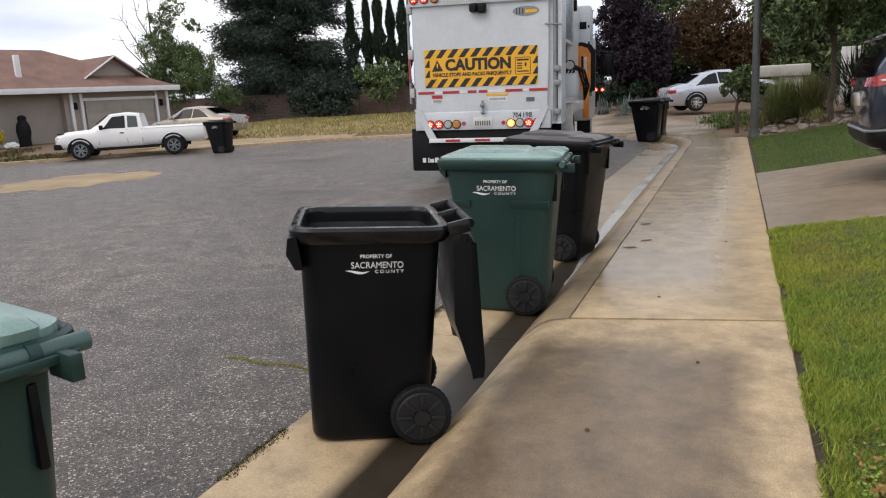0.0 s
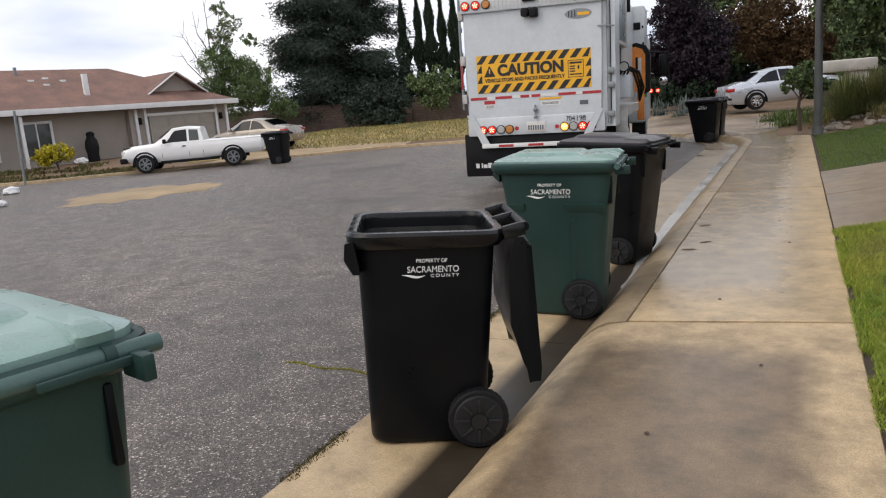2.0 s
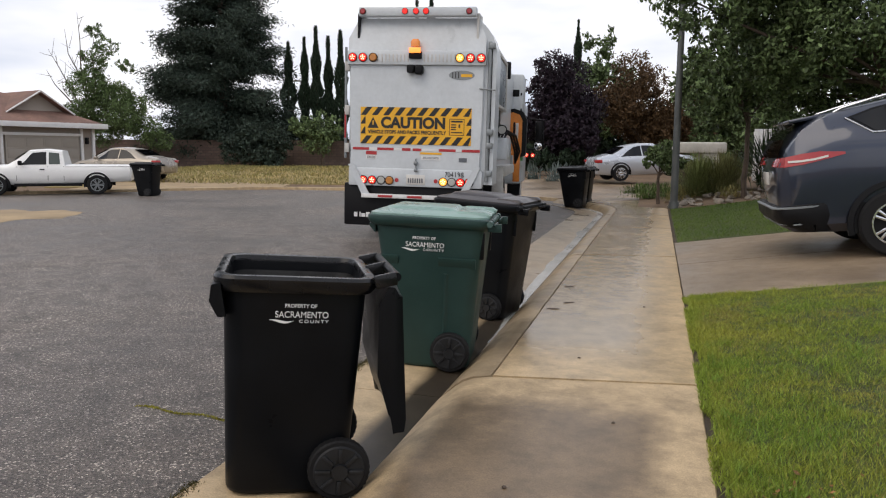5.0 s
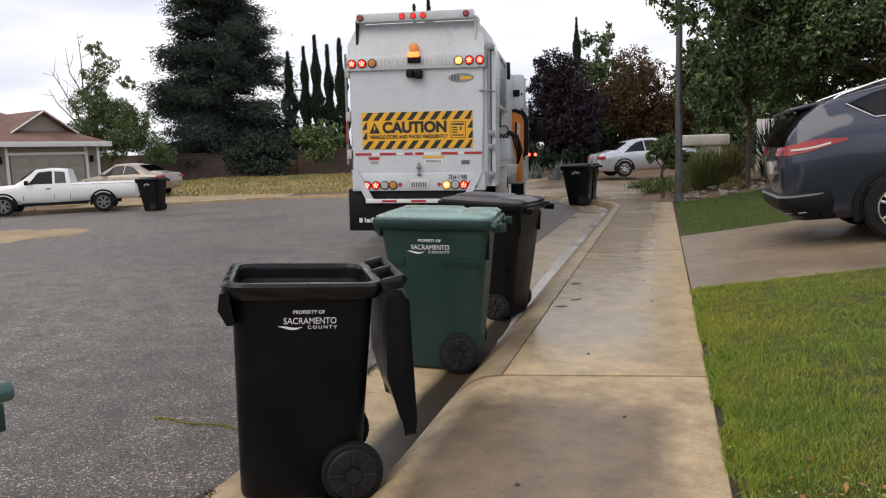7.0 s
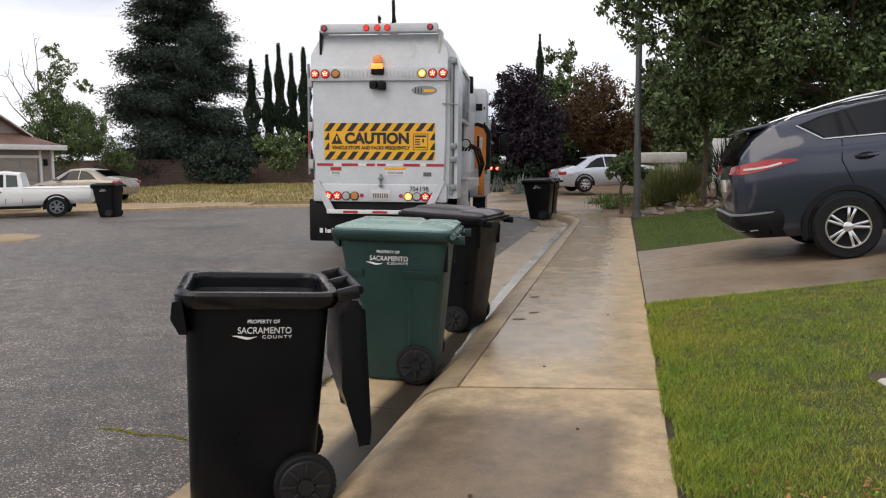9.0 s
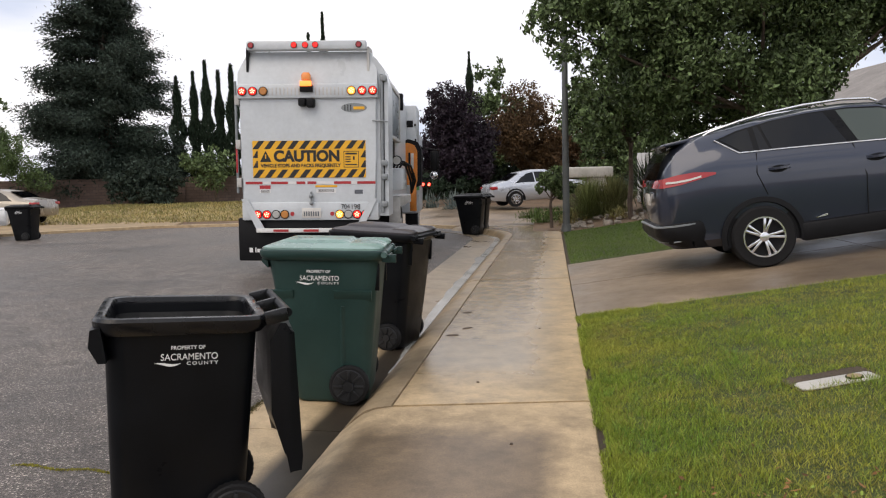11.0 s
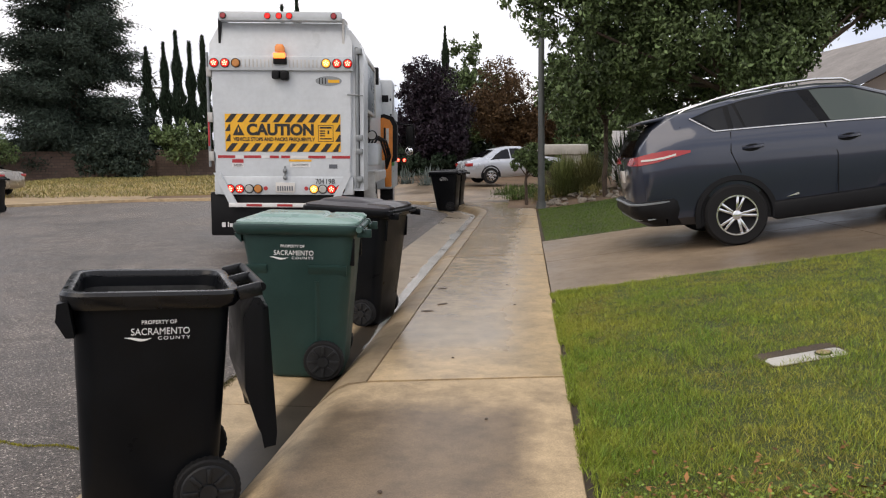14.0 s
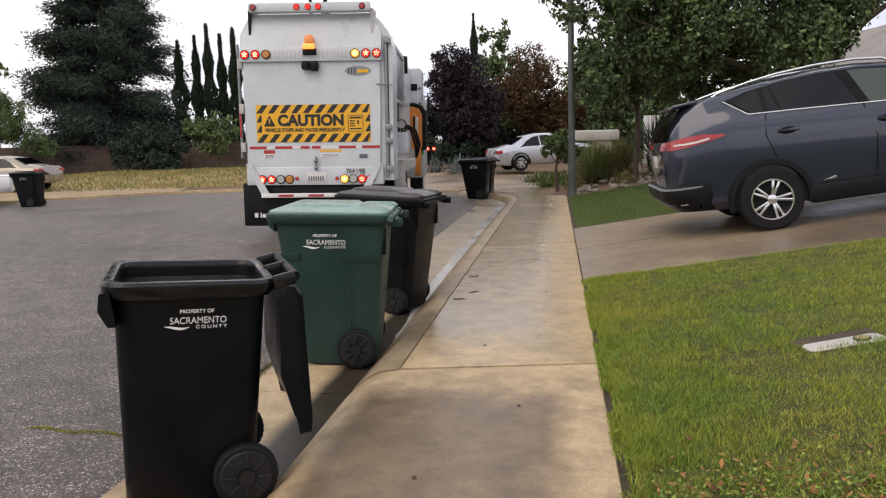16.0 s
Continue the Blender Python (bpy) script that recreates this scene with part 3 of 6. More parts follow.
blades("dry_grass_tufts", gx, gy, np.array([yard(a, b) for a, b in zip(gx, gy)]) + 0.04, 0.15, 0.03, DRYBLADE, "straw-yellow dry grass tufts", Matrix.Identity(4))
# weeds in the joint of asphalt and gutter and in a crack of the road
N = 14000
gs = gr.uniform(0.5, 7, N)
weedy = np.array([noise.noise(Vector((a * 1.3, 0, 7))) for a in gs]) > -0.12
gs = gs[weedy]
blades("gutter_weeds", ROAD_EDGE + gr.normal(0, 0.017, len(gs)), gs, np.full(len(gs), 0.012), 0.012, 0.005, leaf_material("moss", (0.08, 0.07, 0.024), 0.6, 0.8), "moss and weeds between gutter and asphalt")
N = 900
f = gr.random(N)
blades("crack_weeds", -1.28 + 0.62 * f + gr.normal(0, 0.006, N), 4.66 - 0.27 * f + 0.018 * np.sin(f * 11) + gr.normal(0, 0.007, N), np.full(N, 0.0), 0.012, 0.006,
       leaf_material("crack_moss", (0.28, 0.26, 0.05), 0.4, 0.8), "yellow-green weeds in a crack of the asphalt", Matrix.Identity(4))
# longer clumped grass and low weeds on the nearest lawn
N = 60000
go, gs = EDGE + 0.08 + 4.2 * gr.random(N) ** 1.3, 0.8 + 5.2 * gr.random(N) ** 1.2
keep = np.array([noise.noise(Vector((a * 5.5, b * 5.5, 1))) + 0.6 * noise.noise(Vector((a * 1.6, b * 1.6, 7))) for a, b in zip(go, gs)]) > 0.12
keep &= ~in_lid(go, gs)
go, gs = go[keep], gs[keep]
blades("long_grass", go, gs, rises(go, gs), 0.062, 0.0027, turf_material("long_blade", (0.15, 0.25, 0.036), (0.26, 0.29, 0.05)), "longer tufts of green lawn grass")
N = 8000
fo, fs = EDGE + 0.1 + np.abs(gr.normal(0.5, 0.5, N)), gr.normal(2.62, 0.3, N)
a = gr.uniform(0, math.tau, N)
fz = rises(fo, fs) + gr.uniform(0.02, 0.045, N)
u = np.stack([np.cos(a), np.sin(a), gr.normal(0, 0.4, N)], 1) * (0.004 + 0.005 * gr.random((N, 1)))
v = np.stack([-np.sin(a), np.cos(a), gr.normal(0, 0.4, N)], 1) * (0.007 + 0.009 * gr.random((N, 1)))
ob = scatter_quads("lawn_weeds", np.stack([fo, fs, fz], 1), u, v, leaf_material("weed_leaf", (0.17, 0.24, 0.045), 0.6, 0.6))
ob.matrix_basis = STREET
tagged(ob, "low broad-leaved weeds in the thin lawn", "weeds", kind="stuff")
N = 1500
fo, fs = EDGE + 0.12 + np.abs(gr.normal(0.6, 0.6, N)), gr.normal(2.72, 0.36, N)
a = gr.uniform(0, math.tau, N)
fz = rises(fo, fs) + gr.uniform(0.02, 0.035, N)
u = np.stack([np.cos(a), np.sin(a), gr.normal(0, 0.35, N)], 1) * (0.009 + 0.02 * gr.random((N, 1)) ** 3)
v = np.stack([-np.sin(a), np.cos(a), gr.normal(0, 0.35, N)], 1) * (0.011 + 0.026 * gr.random((N, 1)) ** 3)
ob = scatter_quads("fallen_leaves", np.stack([fo, fs, fz], 1), u, v, leaf_material("fallen_leaf", (0.27, 0.13, 0.05), 0.75, 0.7))
ob.matrix_basis = STREET
tagged(ob, "dry orange and brown leaves fallen on the lawn", "leaves", kind="stuff")


# ---- wheeled bins ----
def bin_wheel(parent, x, y, r, out, spokes):
    bm = bmesh.new()
    rings = []
    for p in (-0.03, -0.022, 0.022, 0.03):
        rings.append([(x + (r + 0.004 * (i % 2) - (0.008 if abs(p) > 0.025 else 0)) * math.cos(i * math.tau / 64), y + p, r + (r + 0.004 * (i % 2) - (0.008 if abs(p) > 0.025 else 0)) * math.sin(i * math.tau / 64)) for i in range(64)])
    loft(bm, rings)
    wheel = part("wheel", bm, TYRE, parent)
    f = y + out * 0.031
    bm = bmesh.new()
    rod(bm, (x, f - out * 0.004, r), (x, f + out * 0.008, r), r * 0.86, r * 0.8, 32)
    disc = part("wheel_disc", bm, WHEELGREY, wheel)
    bm = bmesh.new()
    for i in range(spokes):
        a = i * 360 / spokes
        m = Matrix.Translation((x, f + out * 0.011, r)) @ pose(0, 0, 0, 0, a, 0)
        soft_box(bm, (r * 0.3, -0.008, -0.009), (r * 0.78, 0.008, 0.009), 0.003, m)
    rod(bm, (x, f, r), (x, f + out * 0.024, r), r * 0.3, r * 0.26, 20)
    part("spokes", bm, WHEELGREY, wheel)
    return wheel


def wheeled_bin(m, plastic, lid_mat, size, label, lid_open=False, ledges=False, text=True, wheel_r=0.13):
    ft, bt, fb, bb, wt, wb, h = size
    e = tagged(new("wheeled_bin"), label, "wheeled bin", "wheeled bins at the kerb")
    e.matrix_basis = m

    def ring(z, grow=0.0, r=0.085):
        k = z / h
        return rounded(fb + (ft - fb) * k - grow, bb + (bt - bb) * k + grow, -(wb + (wt - wb) * k) / 2 - grow, (wb + (wt - wb) * k) / 2 + grow, z, r, 5)

    bm = bmesh.new()
    rings = [ring(0.002, -0.022), ring(0.014, -0.006), ring(0.035), ring(0.25), ring(h * 0.55), ring(h * 0.78), ring(h - 0.03)]
    if lid_open:
        rings += [ring(h - 0.005), ring(h - 0.005, -0.012), ring(h * 0.5, -0.012), ring(0.1, -0.022)]
    else:
        rings += [ring(h - 0.005)]
    loft(bm, rings)
    body = part("body", bm, plastic, e)
    if lid_open:
        bm = bmesh.new()
        loft(bm, [ring(h - 0.06, -0.017), ring(h * 0.5, -0.017), ring(0.14, -0.027)], caps=False)
        part("inner_wall", bm, BLACK_IN, body)
    # rolled rim
    bm = bmesh.new()
    sect = [(0.0, -0.06), (0.022, -0.058), (0.038, -0.035), (0.04, 0.0), (0.03, 0.014), (0.012, 0.017), (-0.006, 0.012), (-0.014, -0.01)]
    if not lid_open:
        sect = [(0.0, -0.045), (0.025, -0.04), (0.041, -0.02), (0.046, 0.005), (0.041, 0.026), (0.03, 0.034), (0.018, 0.026), (0.0, 0.0)]
    loops = [[bm.verts.new(p) for p in ring(h + dz, g, 0.08 + max(0, g) * 0.4)] for g, dz in sect]
    n = len(loops[0])
    for a, b in zip(loops, loops[1:] + loops[:1]):
        for i in range(n):
            bm.faces.new((a[i], a[(i + 1) % n], b[(i + 1) % n], b[i]))
    part("rim", bm, GLOSSBLACK if lid_open else plastic, e)
    # lifting pocket under the front rim
    bm = bmesh.new()
    if not lid_open:
        prism(bm, [(ft + 0.01, h - 0.03), (ft - 0.035, h - 0.035), (ft - 0.03, h - 0.06), (ft + 0.01, h - 0.1)], -wt / 2 + 0.04, wt / 2 - 0.04)
    else:
        prism(bm, [(ft - 0.005, h - 0.02), (ft - 0.042, h - 0.03), (ft - 0.048, h - 0.1), (ft - 0.012, h - 0.165), (ft + 0.02, h - 0.165)], -wt / 2 - 0.02, wt / 2 + 0.02)
    part("front_pocket", bm, plastic, e)
    # handle at the back: bar, ribs and cross bars
    raise_handle = Matrix.Translation((bt, 0, h)) @ pose(0, 0, 0.012, 0, -14, 0) @ Matrix.Translation((-bt, 0, -h)) if lid_open else Matrix()
    for y in (-wt / 2 + 0.0, 0.0, wt / 2 - 0.0) if lid_open else (-wt / 2 + 0.03, wt / 2 - 0.03):
        boxed("handle_rib", GLOSSBLACK if lid_open else plastic, (bt + 0.02, y - 0.014, h - 0.05), (bt + 0.118, y + 0.014, h + 0.008), e, 0.005, m=raise_handle)
    for y0, y1 in () if lid_open else ((-wt / 2, -0.11), (0.11, wt / 2)):
        boxed("handle_crossbar", GLOSSBLACK if lid_open else plastic, (bt + 0.065, y0, h - 0.016), (bt + 0.078, y1, h + 0.004), e, 0.004, m=raise_handle)
    bm = bmesh.new()
    if lid_open:
        rod(bm, (bt + 0.12, -wt / 2 - 0.005, h + 0.025), (bt + 0.12, wt / 2 + 0.005, h + 0.025), 0.02, seg=16)
    else:
        rod(bm, (bt + 0.038, -wt / 2 - 0.035, h + 0.006), (bt + 0.038, wt / 2 + 0.035, h + 0.006), 0.021, seg=18)
    grip = part("handle", bm, GRIPGREEN if lid_mat is LIDGREEN else plastic, e)
    if not lid_open:
        for s in (-1, 1):
            bm = bmesh.new()
            rod(bm, (bt + 0.038, s * (wt / 2 - 0.09), h + 0.006), (bt + 0.038, s * (wt / 2 - 0.065), h + 0.006), 0.0255, seg=18)
            part("grip_collar", bm, plastic, grip)
            xm = bb + (bt - bb) * 0.76
            # Black block standing in for the shade inside the handle support.
            boxed("strap_recess_shade", BLACK, (xm - 0.03, s * (wt / 2 - 0.07) - 0.011, h * 0.76), (xm + 0.02, s * (wt / 2 - 0.07) + 0.011, h * 0.94), body, 0.008)
    # lid
    if lid_open:
        bm = bmesh.new()
        out = [(bt + 0.09, h - 0.02), (bt + 0.15, h - 0.06), (bt + 0.2, h - 0.62), (bt + 0.195, h - 0.68), (bt + 0.165, h - 0.685), (bt + 0.12, h - 0.6), (bt + 0.06, h - 0.42), (bt + 0.05, h - 0.1)]
        inner = [(x * 0.4 + (bt + 0.13) * 0.6, z) for x, z in out]
        loft(bm, [[(x, -wt / 2 - 0.015, z) for x, z in inner], [(x, -wt / 2 - 0.005, z) for x, z in out], [(x, -wt / 2 + 0.03, z) for x, z in out],
                  [(x + 0.02, 0, z) for x, z in out], [(x, wt / 2 - 0.03, z) for x, z in out], [(x, wt / 2 + 0.005, z) for x, z in inner]])
        lid = part("lid", bm, lid_mat, e, "black lid hanging open behind the bin")
    else:
        bm = bmesh.new()
        loft(bm, [ring(h + 0.012, 0.018, 0.09), ring(h + 0.034, 0.02, 0.09), ring(h + 0.047, 0.018, 0.09), ring(h + 0.056, -0.004, 0.09), ring(h + 0.07, -0.075, 0.08), ring(h + 0.074, -0.1, 0.07)])
        lid = part("lid", bm, lid_mat, e)
        bm = bmesh.new()
        w = wt / 2
        loft(bm, [rounded(ft + 0.06, bt - 0.2, -w + 0.1, w - 0.1, h + 0.064, 0.05), rounded(ft + 0.1, bt - 0.24, -w + 0.13, w - 0.13, h + 0.092, 0.05)])
        part("lid_panel", bm, lid_mat, lid)
        for y in (-w + 0.09, w - 0.09):
            bm = bmesh.new()
            loft(bm, [rounded(bt - 0.26, bt + 0.03, y - 0.05, y + 0.05, h + 0.035, 0.03), rounded(bt - 0.24, bt + 0.04, y - 0.045, y + 0.045, h + 0.058, 0.03), rounded(bt - 0.2, bt + 0.01, y - 0.03, y + 0.03, h + 0.078, 0.025)])
            part("lid_hinge", bm, lid_mat, lid)
    # wheels and axle
    ax = bb - (0.045 if lid_open else 0.125)
    for s in (-1, 1):
        bin_wheel(e, ax, s * (wb / 2 + 0.035), wheel_r, s, 8)
    rodded("axle", STEEL, (ax, -wb / 2 - 0.05, wheel_r), (ax, wb / 2 + 0.05, wheel_r), 0.012, e)
    if ledges:
        for s in (-1, 1):
            for x0, x1 in ((ft + 0.03, ft + 0.19), (bt - 0.31, bt - 0.05)):
                bm = bmesh.new()
                k = 0.74
                y = s * (wb + (wt - wb) * k) / 2
                rings = []
                for x in (x0, x1):
                    rings.append([(x, y, h * k + 0.03), (x, y + s * 0.022, h * k + 0.025), (x, y + s * 0.02, h * k), (x, y - s * 0.012, h * k - 0.05)])
                loft(bm, rings)
                part("ledge", bm, plastic, body)
            bm = bmesh.new()
            y0, y1 = s * (wb + (wt - wb) * 0.3) / 2, s * (wb + (wt - wb) * 0.66) / 2
            loft(bm, [[(bt - 0.27, y0, h * 0.26), (bt - 0.255, y0 + s * 0.014, h * 0.26), (bt - 0.235, y0, h * 0.26)], [(bt - 0.27, y1, h * 0.66), (bt - 0.255, y1 + s * 0.014, h * 0.66), (bt - 0.235, y1, h * 0.66)]])
            part("ridge", bm, plastic, body)
    if text:
        tilt = math.degrees(math.atan((wt - wb) / 2 / h))
        k = 1.0 if not ledges else 1.2

        def on_side(x, z):
            return pose(x, -(wb + (wt - wb) * z / h) / 2 - 0.004, z, 90 + tilt, 0, 0)
        x0 = (ft + bt) / 2 - (0.165 if ledges else 0.095)
        z0 = h - (0.18 if ledges else 0.168)
        words = fitted("lettering", "SACRAMENTO", 0.225 * k, 0.028 * k, LETTER, on_side(x0 + 0.01 * k, z0), body, "white printed lettering")
        fitted("lettering", "PROPERTY OF", 0.135 * k, 0.016 * k, LETTER, on_side(x0 + 0.05 * k, z0 + 0.045 * k), body, "white printed lettering", bold=0.012)
        fitted("lettering", "COUNTY", 0.125 * k, 0.014 * k, LETTER, on_side(x0 + 0.112 * k, z0 - 0.022 * k), body, "white printed lettering", space=1.35)
        bm = bmesh.new()
        top = [(0.105 * i / 12, 0.004 * math.sin(i / 12 * math.tau * 0.9 + 0.6)) for i in range(13)]
        vs = [(bm.verts.new((x * k, (-0.012 + y) * k, 0.0015)), bm.verts.new((x * k, (-0.012 + y - 0.011 * math.sin(math.pi * i / 12)) * k - 0.0005, 0.0015))) for i, (x, y) in enumerate(top)]
        for p, q in zip(vs, vs[1:]):
            bm.faces.new((p[0], p[1], q[1], q[0]))
        swoosh = part("wave_mark", bm, LETTER, body, "white wave mark under the lettering")
        swoosh.matrix_basis = on_side(x0 - 0.015 * k, z0)
    return e


SMALL = (-0.323, 0.292, -0.288, 0.251, 0.64, 0.5, 0.996)
LARGE = (-0.38, 0.405, -0.19, 0.325, 0.685, 0.555, 1.06)
wheeled_bin(pose(-0.218, 3.719, -0.01, 0, 3.64, 10), BLACK, BLACK, SMALL, "black plastic wheeled bin, emptied, its lid hanging open", lid_open=True, wheel_r=0.136)
wheeled_bin(pose(0.498, 5.739, -0.01, 0, 2.2, -11), GREEN, LIDGREEN, LARGE, "dark green plastic wheeled bin, sky sheen coloured into its closed lid", ledges=True, wheel_r=0.138)
wheeled_bin(pose(1.044, 7.4, -0.01, 0, 3.6, -28), BLACK, LIDDARK, LARGE, "black plastic wheeled bin with a worn closed lid", text=False, wheel_r=0.124)
wheeled_bin(pose(-1.05, 1.7, 0.004, 0, 0, -34), GREEN, LIDGREEN, LARGE, "green plastic wheeled bin, sky sheen coloured into its pale lid", text=False)
wheeled_bin(pose(4.95, 21.2, 0.01, 0, 0, -25), BLACK, BLACK, LARGE, "dark wheeled bin at the far end of the kerb", text=True)
wheeled_bin(pose(5.28, 21.95, 0.01, 0, 0, -25), BLACK, BLACK, LARGE, "dark wheeled bin close beside its twin at the kerb's end", text=False)
wheeled_bin(pose(-8.75, 26.3, 0.0, 0, 0, -12), BLACK, BLACK, LARGE, "black wheeled bin standing behind a white pickup", text=True)


# ---- refuse truck ----
truck = tagged(new("refuse_truck"), "white refuse truck with an amber caution sign on its tailgate", "truck")
truck.matrix_basis = pose(0.385, 13.25, 0, 0, 1.2, -11.5)
bm = bmesh.new()
outline = [(-1.17, 1.0), (1.2, 1.0), (1.24, 1.6), (1.24, 3.35), (1.08, 3.78), (-1.05, 3.78), (-1.2, 3.35), (-1.2, 1.6)]
prism(bm, outline, 0.12, 6.4)
part("body", bm, WHITE, truck)
bm = bmesh.new()
loft(bm, [[(x * f, y, z) for x, z in ((-1.14, 1.22), (1.14, 1.22), (1.17, 2.2), (1.17, 3.0), (-1.17, 3.0), (-1.17, 2.2))] for f, y in ((1.0, 0.14), (1.0, 0.02), (0.985, 0.0))])
gate = part("tailgate", bm, WHITE, truck)
bm = bmesh.new()
loft(bm, [[(-1.19, 0.14, z0), (1.19, 0.14, z0), (1.19, y, z0), (-1.19, y, z0)] for z0, y in ((3.22, -0.02), (3.45, 0.02))] + [[(-1.03, 0.2, 3.8), (1.05, 0.2, 3.8), (1.05, 0.12, 3.8), (-1.03, 0.12, 3.8)]])
part("hopper_top", bm, WHITE, truck)
lampbar = boxed("lamp_bar", WHITE, (-1.2, -0.06, 3.0), (1.2, 0.1, 3.24), truck, 0.02)
for i in range(9):
    for x0 in (-0.66, 0.14):
        boxed("louvre", WHITEDIRTY, (x0 + i * 0.065, -0.066, 3.05), (x0 + i * 0.065 + 0.022, -0.058, 3.18), lampbar, 0.004)
topbar = boxed("top_bar", WHITE, (-1.0, -0.1, 3.8), (1.02, 0.1, 3.95), truck, 0.02)
for x in (-1.02, 1.04):
    bm = bmesh.new()
    prism(bm, [(0.02, 3.4), (0.5, 3.4), (0.5, 3.88), (0.02, 3.86)], x - 0.02, x + 0.02, "x")
    part("top_cheek", bm, TRIM if x < 0 else WHITEDIRTY, truck)


def round_lamp(x, z, y, r, glass, parent):
    rodded("lamp_ring", TRIM, (x, y, z), (x, y - 0.018, z), r * 1.18, parent, seg=20)
    if glass in (REDGLOW, AMBERGLOW) and r > 0.05:
        bm = bmesh.new()
        for k in range(6):
            a, q = k * math.tau / 5, 0 if k == 5 else r * 0.5
            rod(bm, (x + q * math.sin(a), y - 0.03, z + q * math.cos(a)), (x + q * math.sin(a), y - 0.037, z + q * math.cos(a)), r * 0.17, seg=8)
        part("diodes", bm, LED, parent)
    return rodded("lens", glass, (x, y - 0.017, z), (x, y - 0.032, z), r, parent, r * 0.8, 18)


for x, g in ((-1.1, REDGLOW), (-0.92, REDGLOW), (-0.74, LAMPAMBER), (0.76, AMBERGLOW), (0.94, REDGLOW), (1.12, REDGLOW)):
    round_lamp(x, 3.12, -0.06, 0.066, g, lampbar)
for x in (-0.92, -0.19, 0, 0.17, 0.9):
    round_lamp(x, 3.875, -0.1, 0.045, REDGLOW if abs(x) < 0.5 else REDLENS, topbar)
beacon = boxed("beacon_base", TRIM, (-0.11, -0.12, 3.1), (0.11, -0.06, 3.22), lampbar, 0.015)
bm = bmesh.new()
loft(bm, [rounded(-0.075, 0.075, -0.15, -0.02, 3.3, 0.03), rounded(-0.075, 0.075, -0.15, -0.02, 3.38, 0.03), rounded(-0.05, 0.05, -0.13, -0.04, 3.42, 0.03)])
part("beacon_lens", bm, BEACON, beacon, "amber warning beacon")
boxed("warning_lamp", HOTGLOW, (-0.1, -0.16, 3.19), (0.1, -0.12, 3.28), beacon, 0.015, "lit orange warning lamp")
bm = bmesh.new()
soft_box(bm, (-0.14, -0.14, 2.86), (-0.01, -0.01, 3.0), 0.03)
soft_box(bm, (0.0, -0.14, 2.84), (0.14, -0.01, 2.99), 0.03)
rod(bm, (-0.07, -0.16, 2.91), (-0.07, -0.12, 2.91), 0.045)
rod(bm, (0.07, -0.16, 2.9), (0.07, -0.12, 2.9), 0.045)
part("rear_camera", bm, TRIM, truck, "black twin camera housing")
# caution sign
SX0, SX1, SZ0, SZ1 = -0.965, 0.98, 1.66, 2.29
sign = boxed("warning_sign", AMBER, (SX0, -0.008, SZ0), (SX1, 0.006, SZ1), truck, 0.0, "amber and black striped caution sign")


def stripe_band(z0, z1, x0, x1, pitch, lean):
    x = x0 - 0.2
    while x < x1:
        pts = [(x, z0), (x + pitch / 2, z0), (x + pitch / 2 + lean, z1), (x + lean, z1)]
        pts = [(min(max(p, x0), x1), q) for p, q in pts]
        if max(p for p, _ in pts) - min(p for p, _ in pts) > 0.02:
            bm = bmesh.new()
            bm.faces.new([bm.verts.new((p, -0.0105, q)) for p, q in pts])
            part("stripe", bm, INK, sign)
        x += pitch


stripe_band(SZ0, SZ0 + 0.14, SX0, SX1, 0.2, 0.11)
stripe_band(SZ1 - 0.14, SZ1, SX0, SX1, 0.2, 0.11)
stripe_band(SZ0 + 0.17, SZ0 + 0.29, SX0, SX0 + 0.09, 0.2, 0.07)
stripe_band(SZ0 + 0.34, SZ0 + 0.46, SX0, SX0 + 0.09, 0.2, 0.07)
stripe_band(SZ0 + 0.17, SZ0 + 0.29, SX1 - 0.09, SX1, 0.2, 0.07)
stripe_band(SZ0 + 0.34, SZ0 + 0.46, SX1 - 0.09, SX1, 0.2, 0.07)
fitted("lettering", "CAUTION", 1.13, 0.2, INK, pose(-0.6, -0.011, 1.93, 90, 0, 0), sign, "black lettering", bold=0.048)
fitted("lettering", "VEHICLE STOPS AND BACKS FREQUENTLY", 1.38, 0.075, INK, pose(-0.83, -0.011, 1.825, 90, 0, 0), sign, "black lettering", bold=0.035)
bm = bmesh.new()
prism(bm, [(-0.84, 1.93), (-0.64, 1.93), (-0.74, 2.12)], -0.0115, -0.009)
triangle = part("warning_triangle", bm, INK, sign)
boxed("mark", AMBER, (-0.75, -0.0125, 1.985), (-0.73, -0.0115, 2.06), triangle)
for z0, z1, x0, x1 in ((1.83, 1.84, 0.6, 0.86), (2.1, 2.11, 0.6, 0.86), (1.84, 2.1, 0.6, 0.61), (1.84, 2.1, 0.85, 0.86), (2.05, 2.08, 0.63, 0.83), (2.0, 2.02, 0.63, 0.72), (1.96, 1.98, 0.63, 0.72), (1.92, 1.94, 0.63, 0.72), (1.96, 2.02, 0.76, 0.79), (1.87, 1.89, 0.63, 0.83)):
    boxed("notice_bar", INK, (x0, -0.0105, z0), (x1, -0.009, z1), sign)
# reflective tape and small stickers
x = -1.1
for i, w in enumerate((0.3, 0.14, 0.3, 0.14, 0.16, 0.03, 0.16, 0.3, 0.3, 0.1, 0.32)):
    boxed("tape", REDTAPE if i % 2 == 0 else WHITETRIM, (x, -0.006, 1.55), (x + w - 0.01, 0.002, 1.595), gate)
    x += w
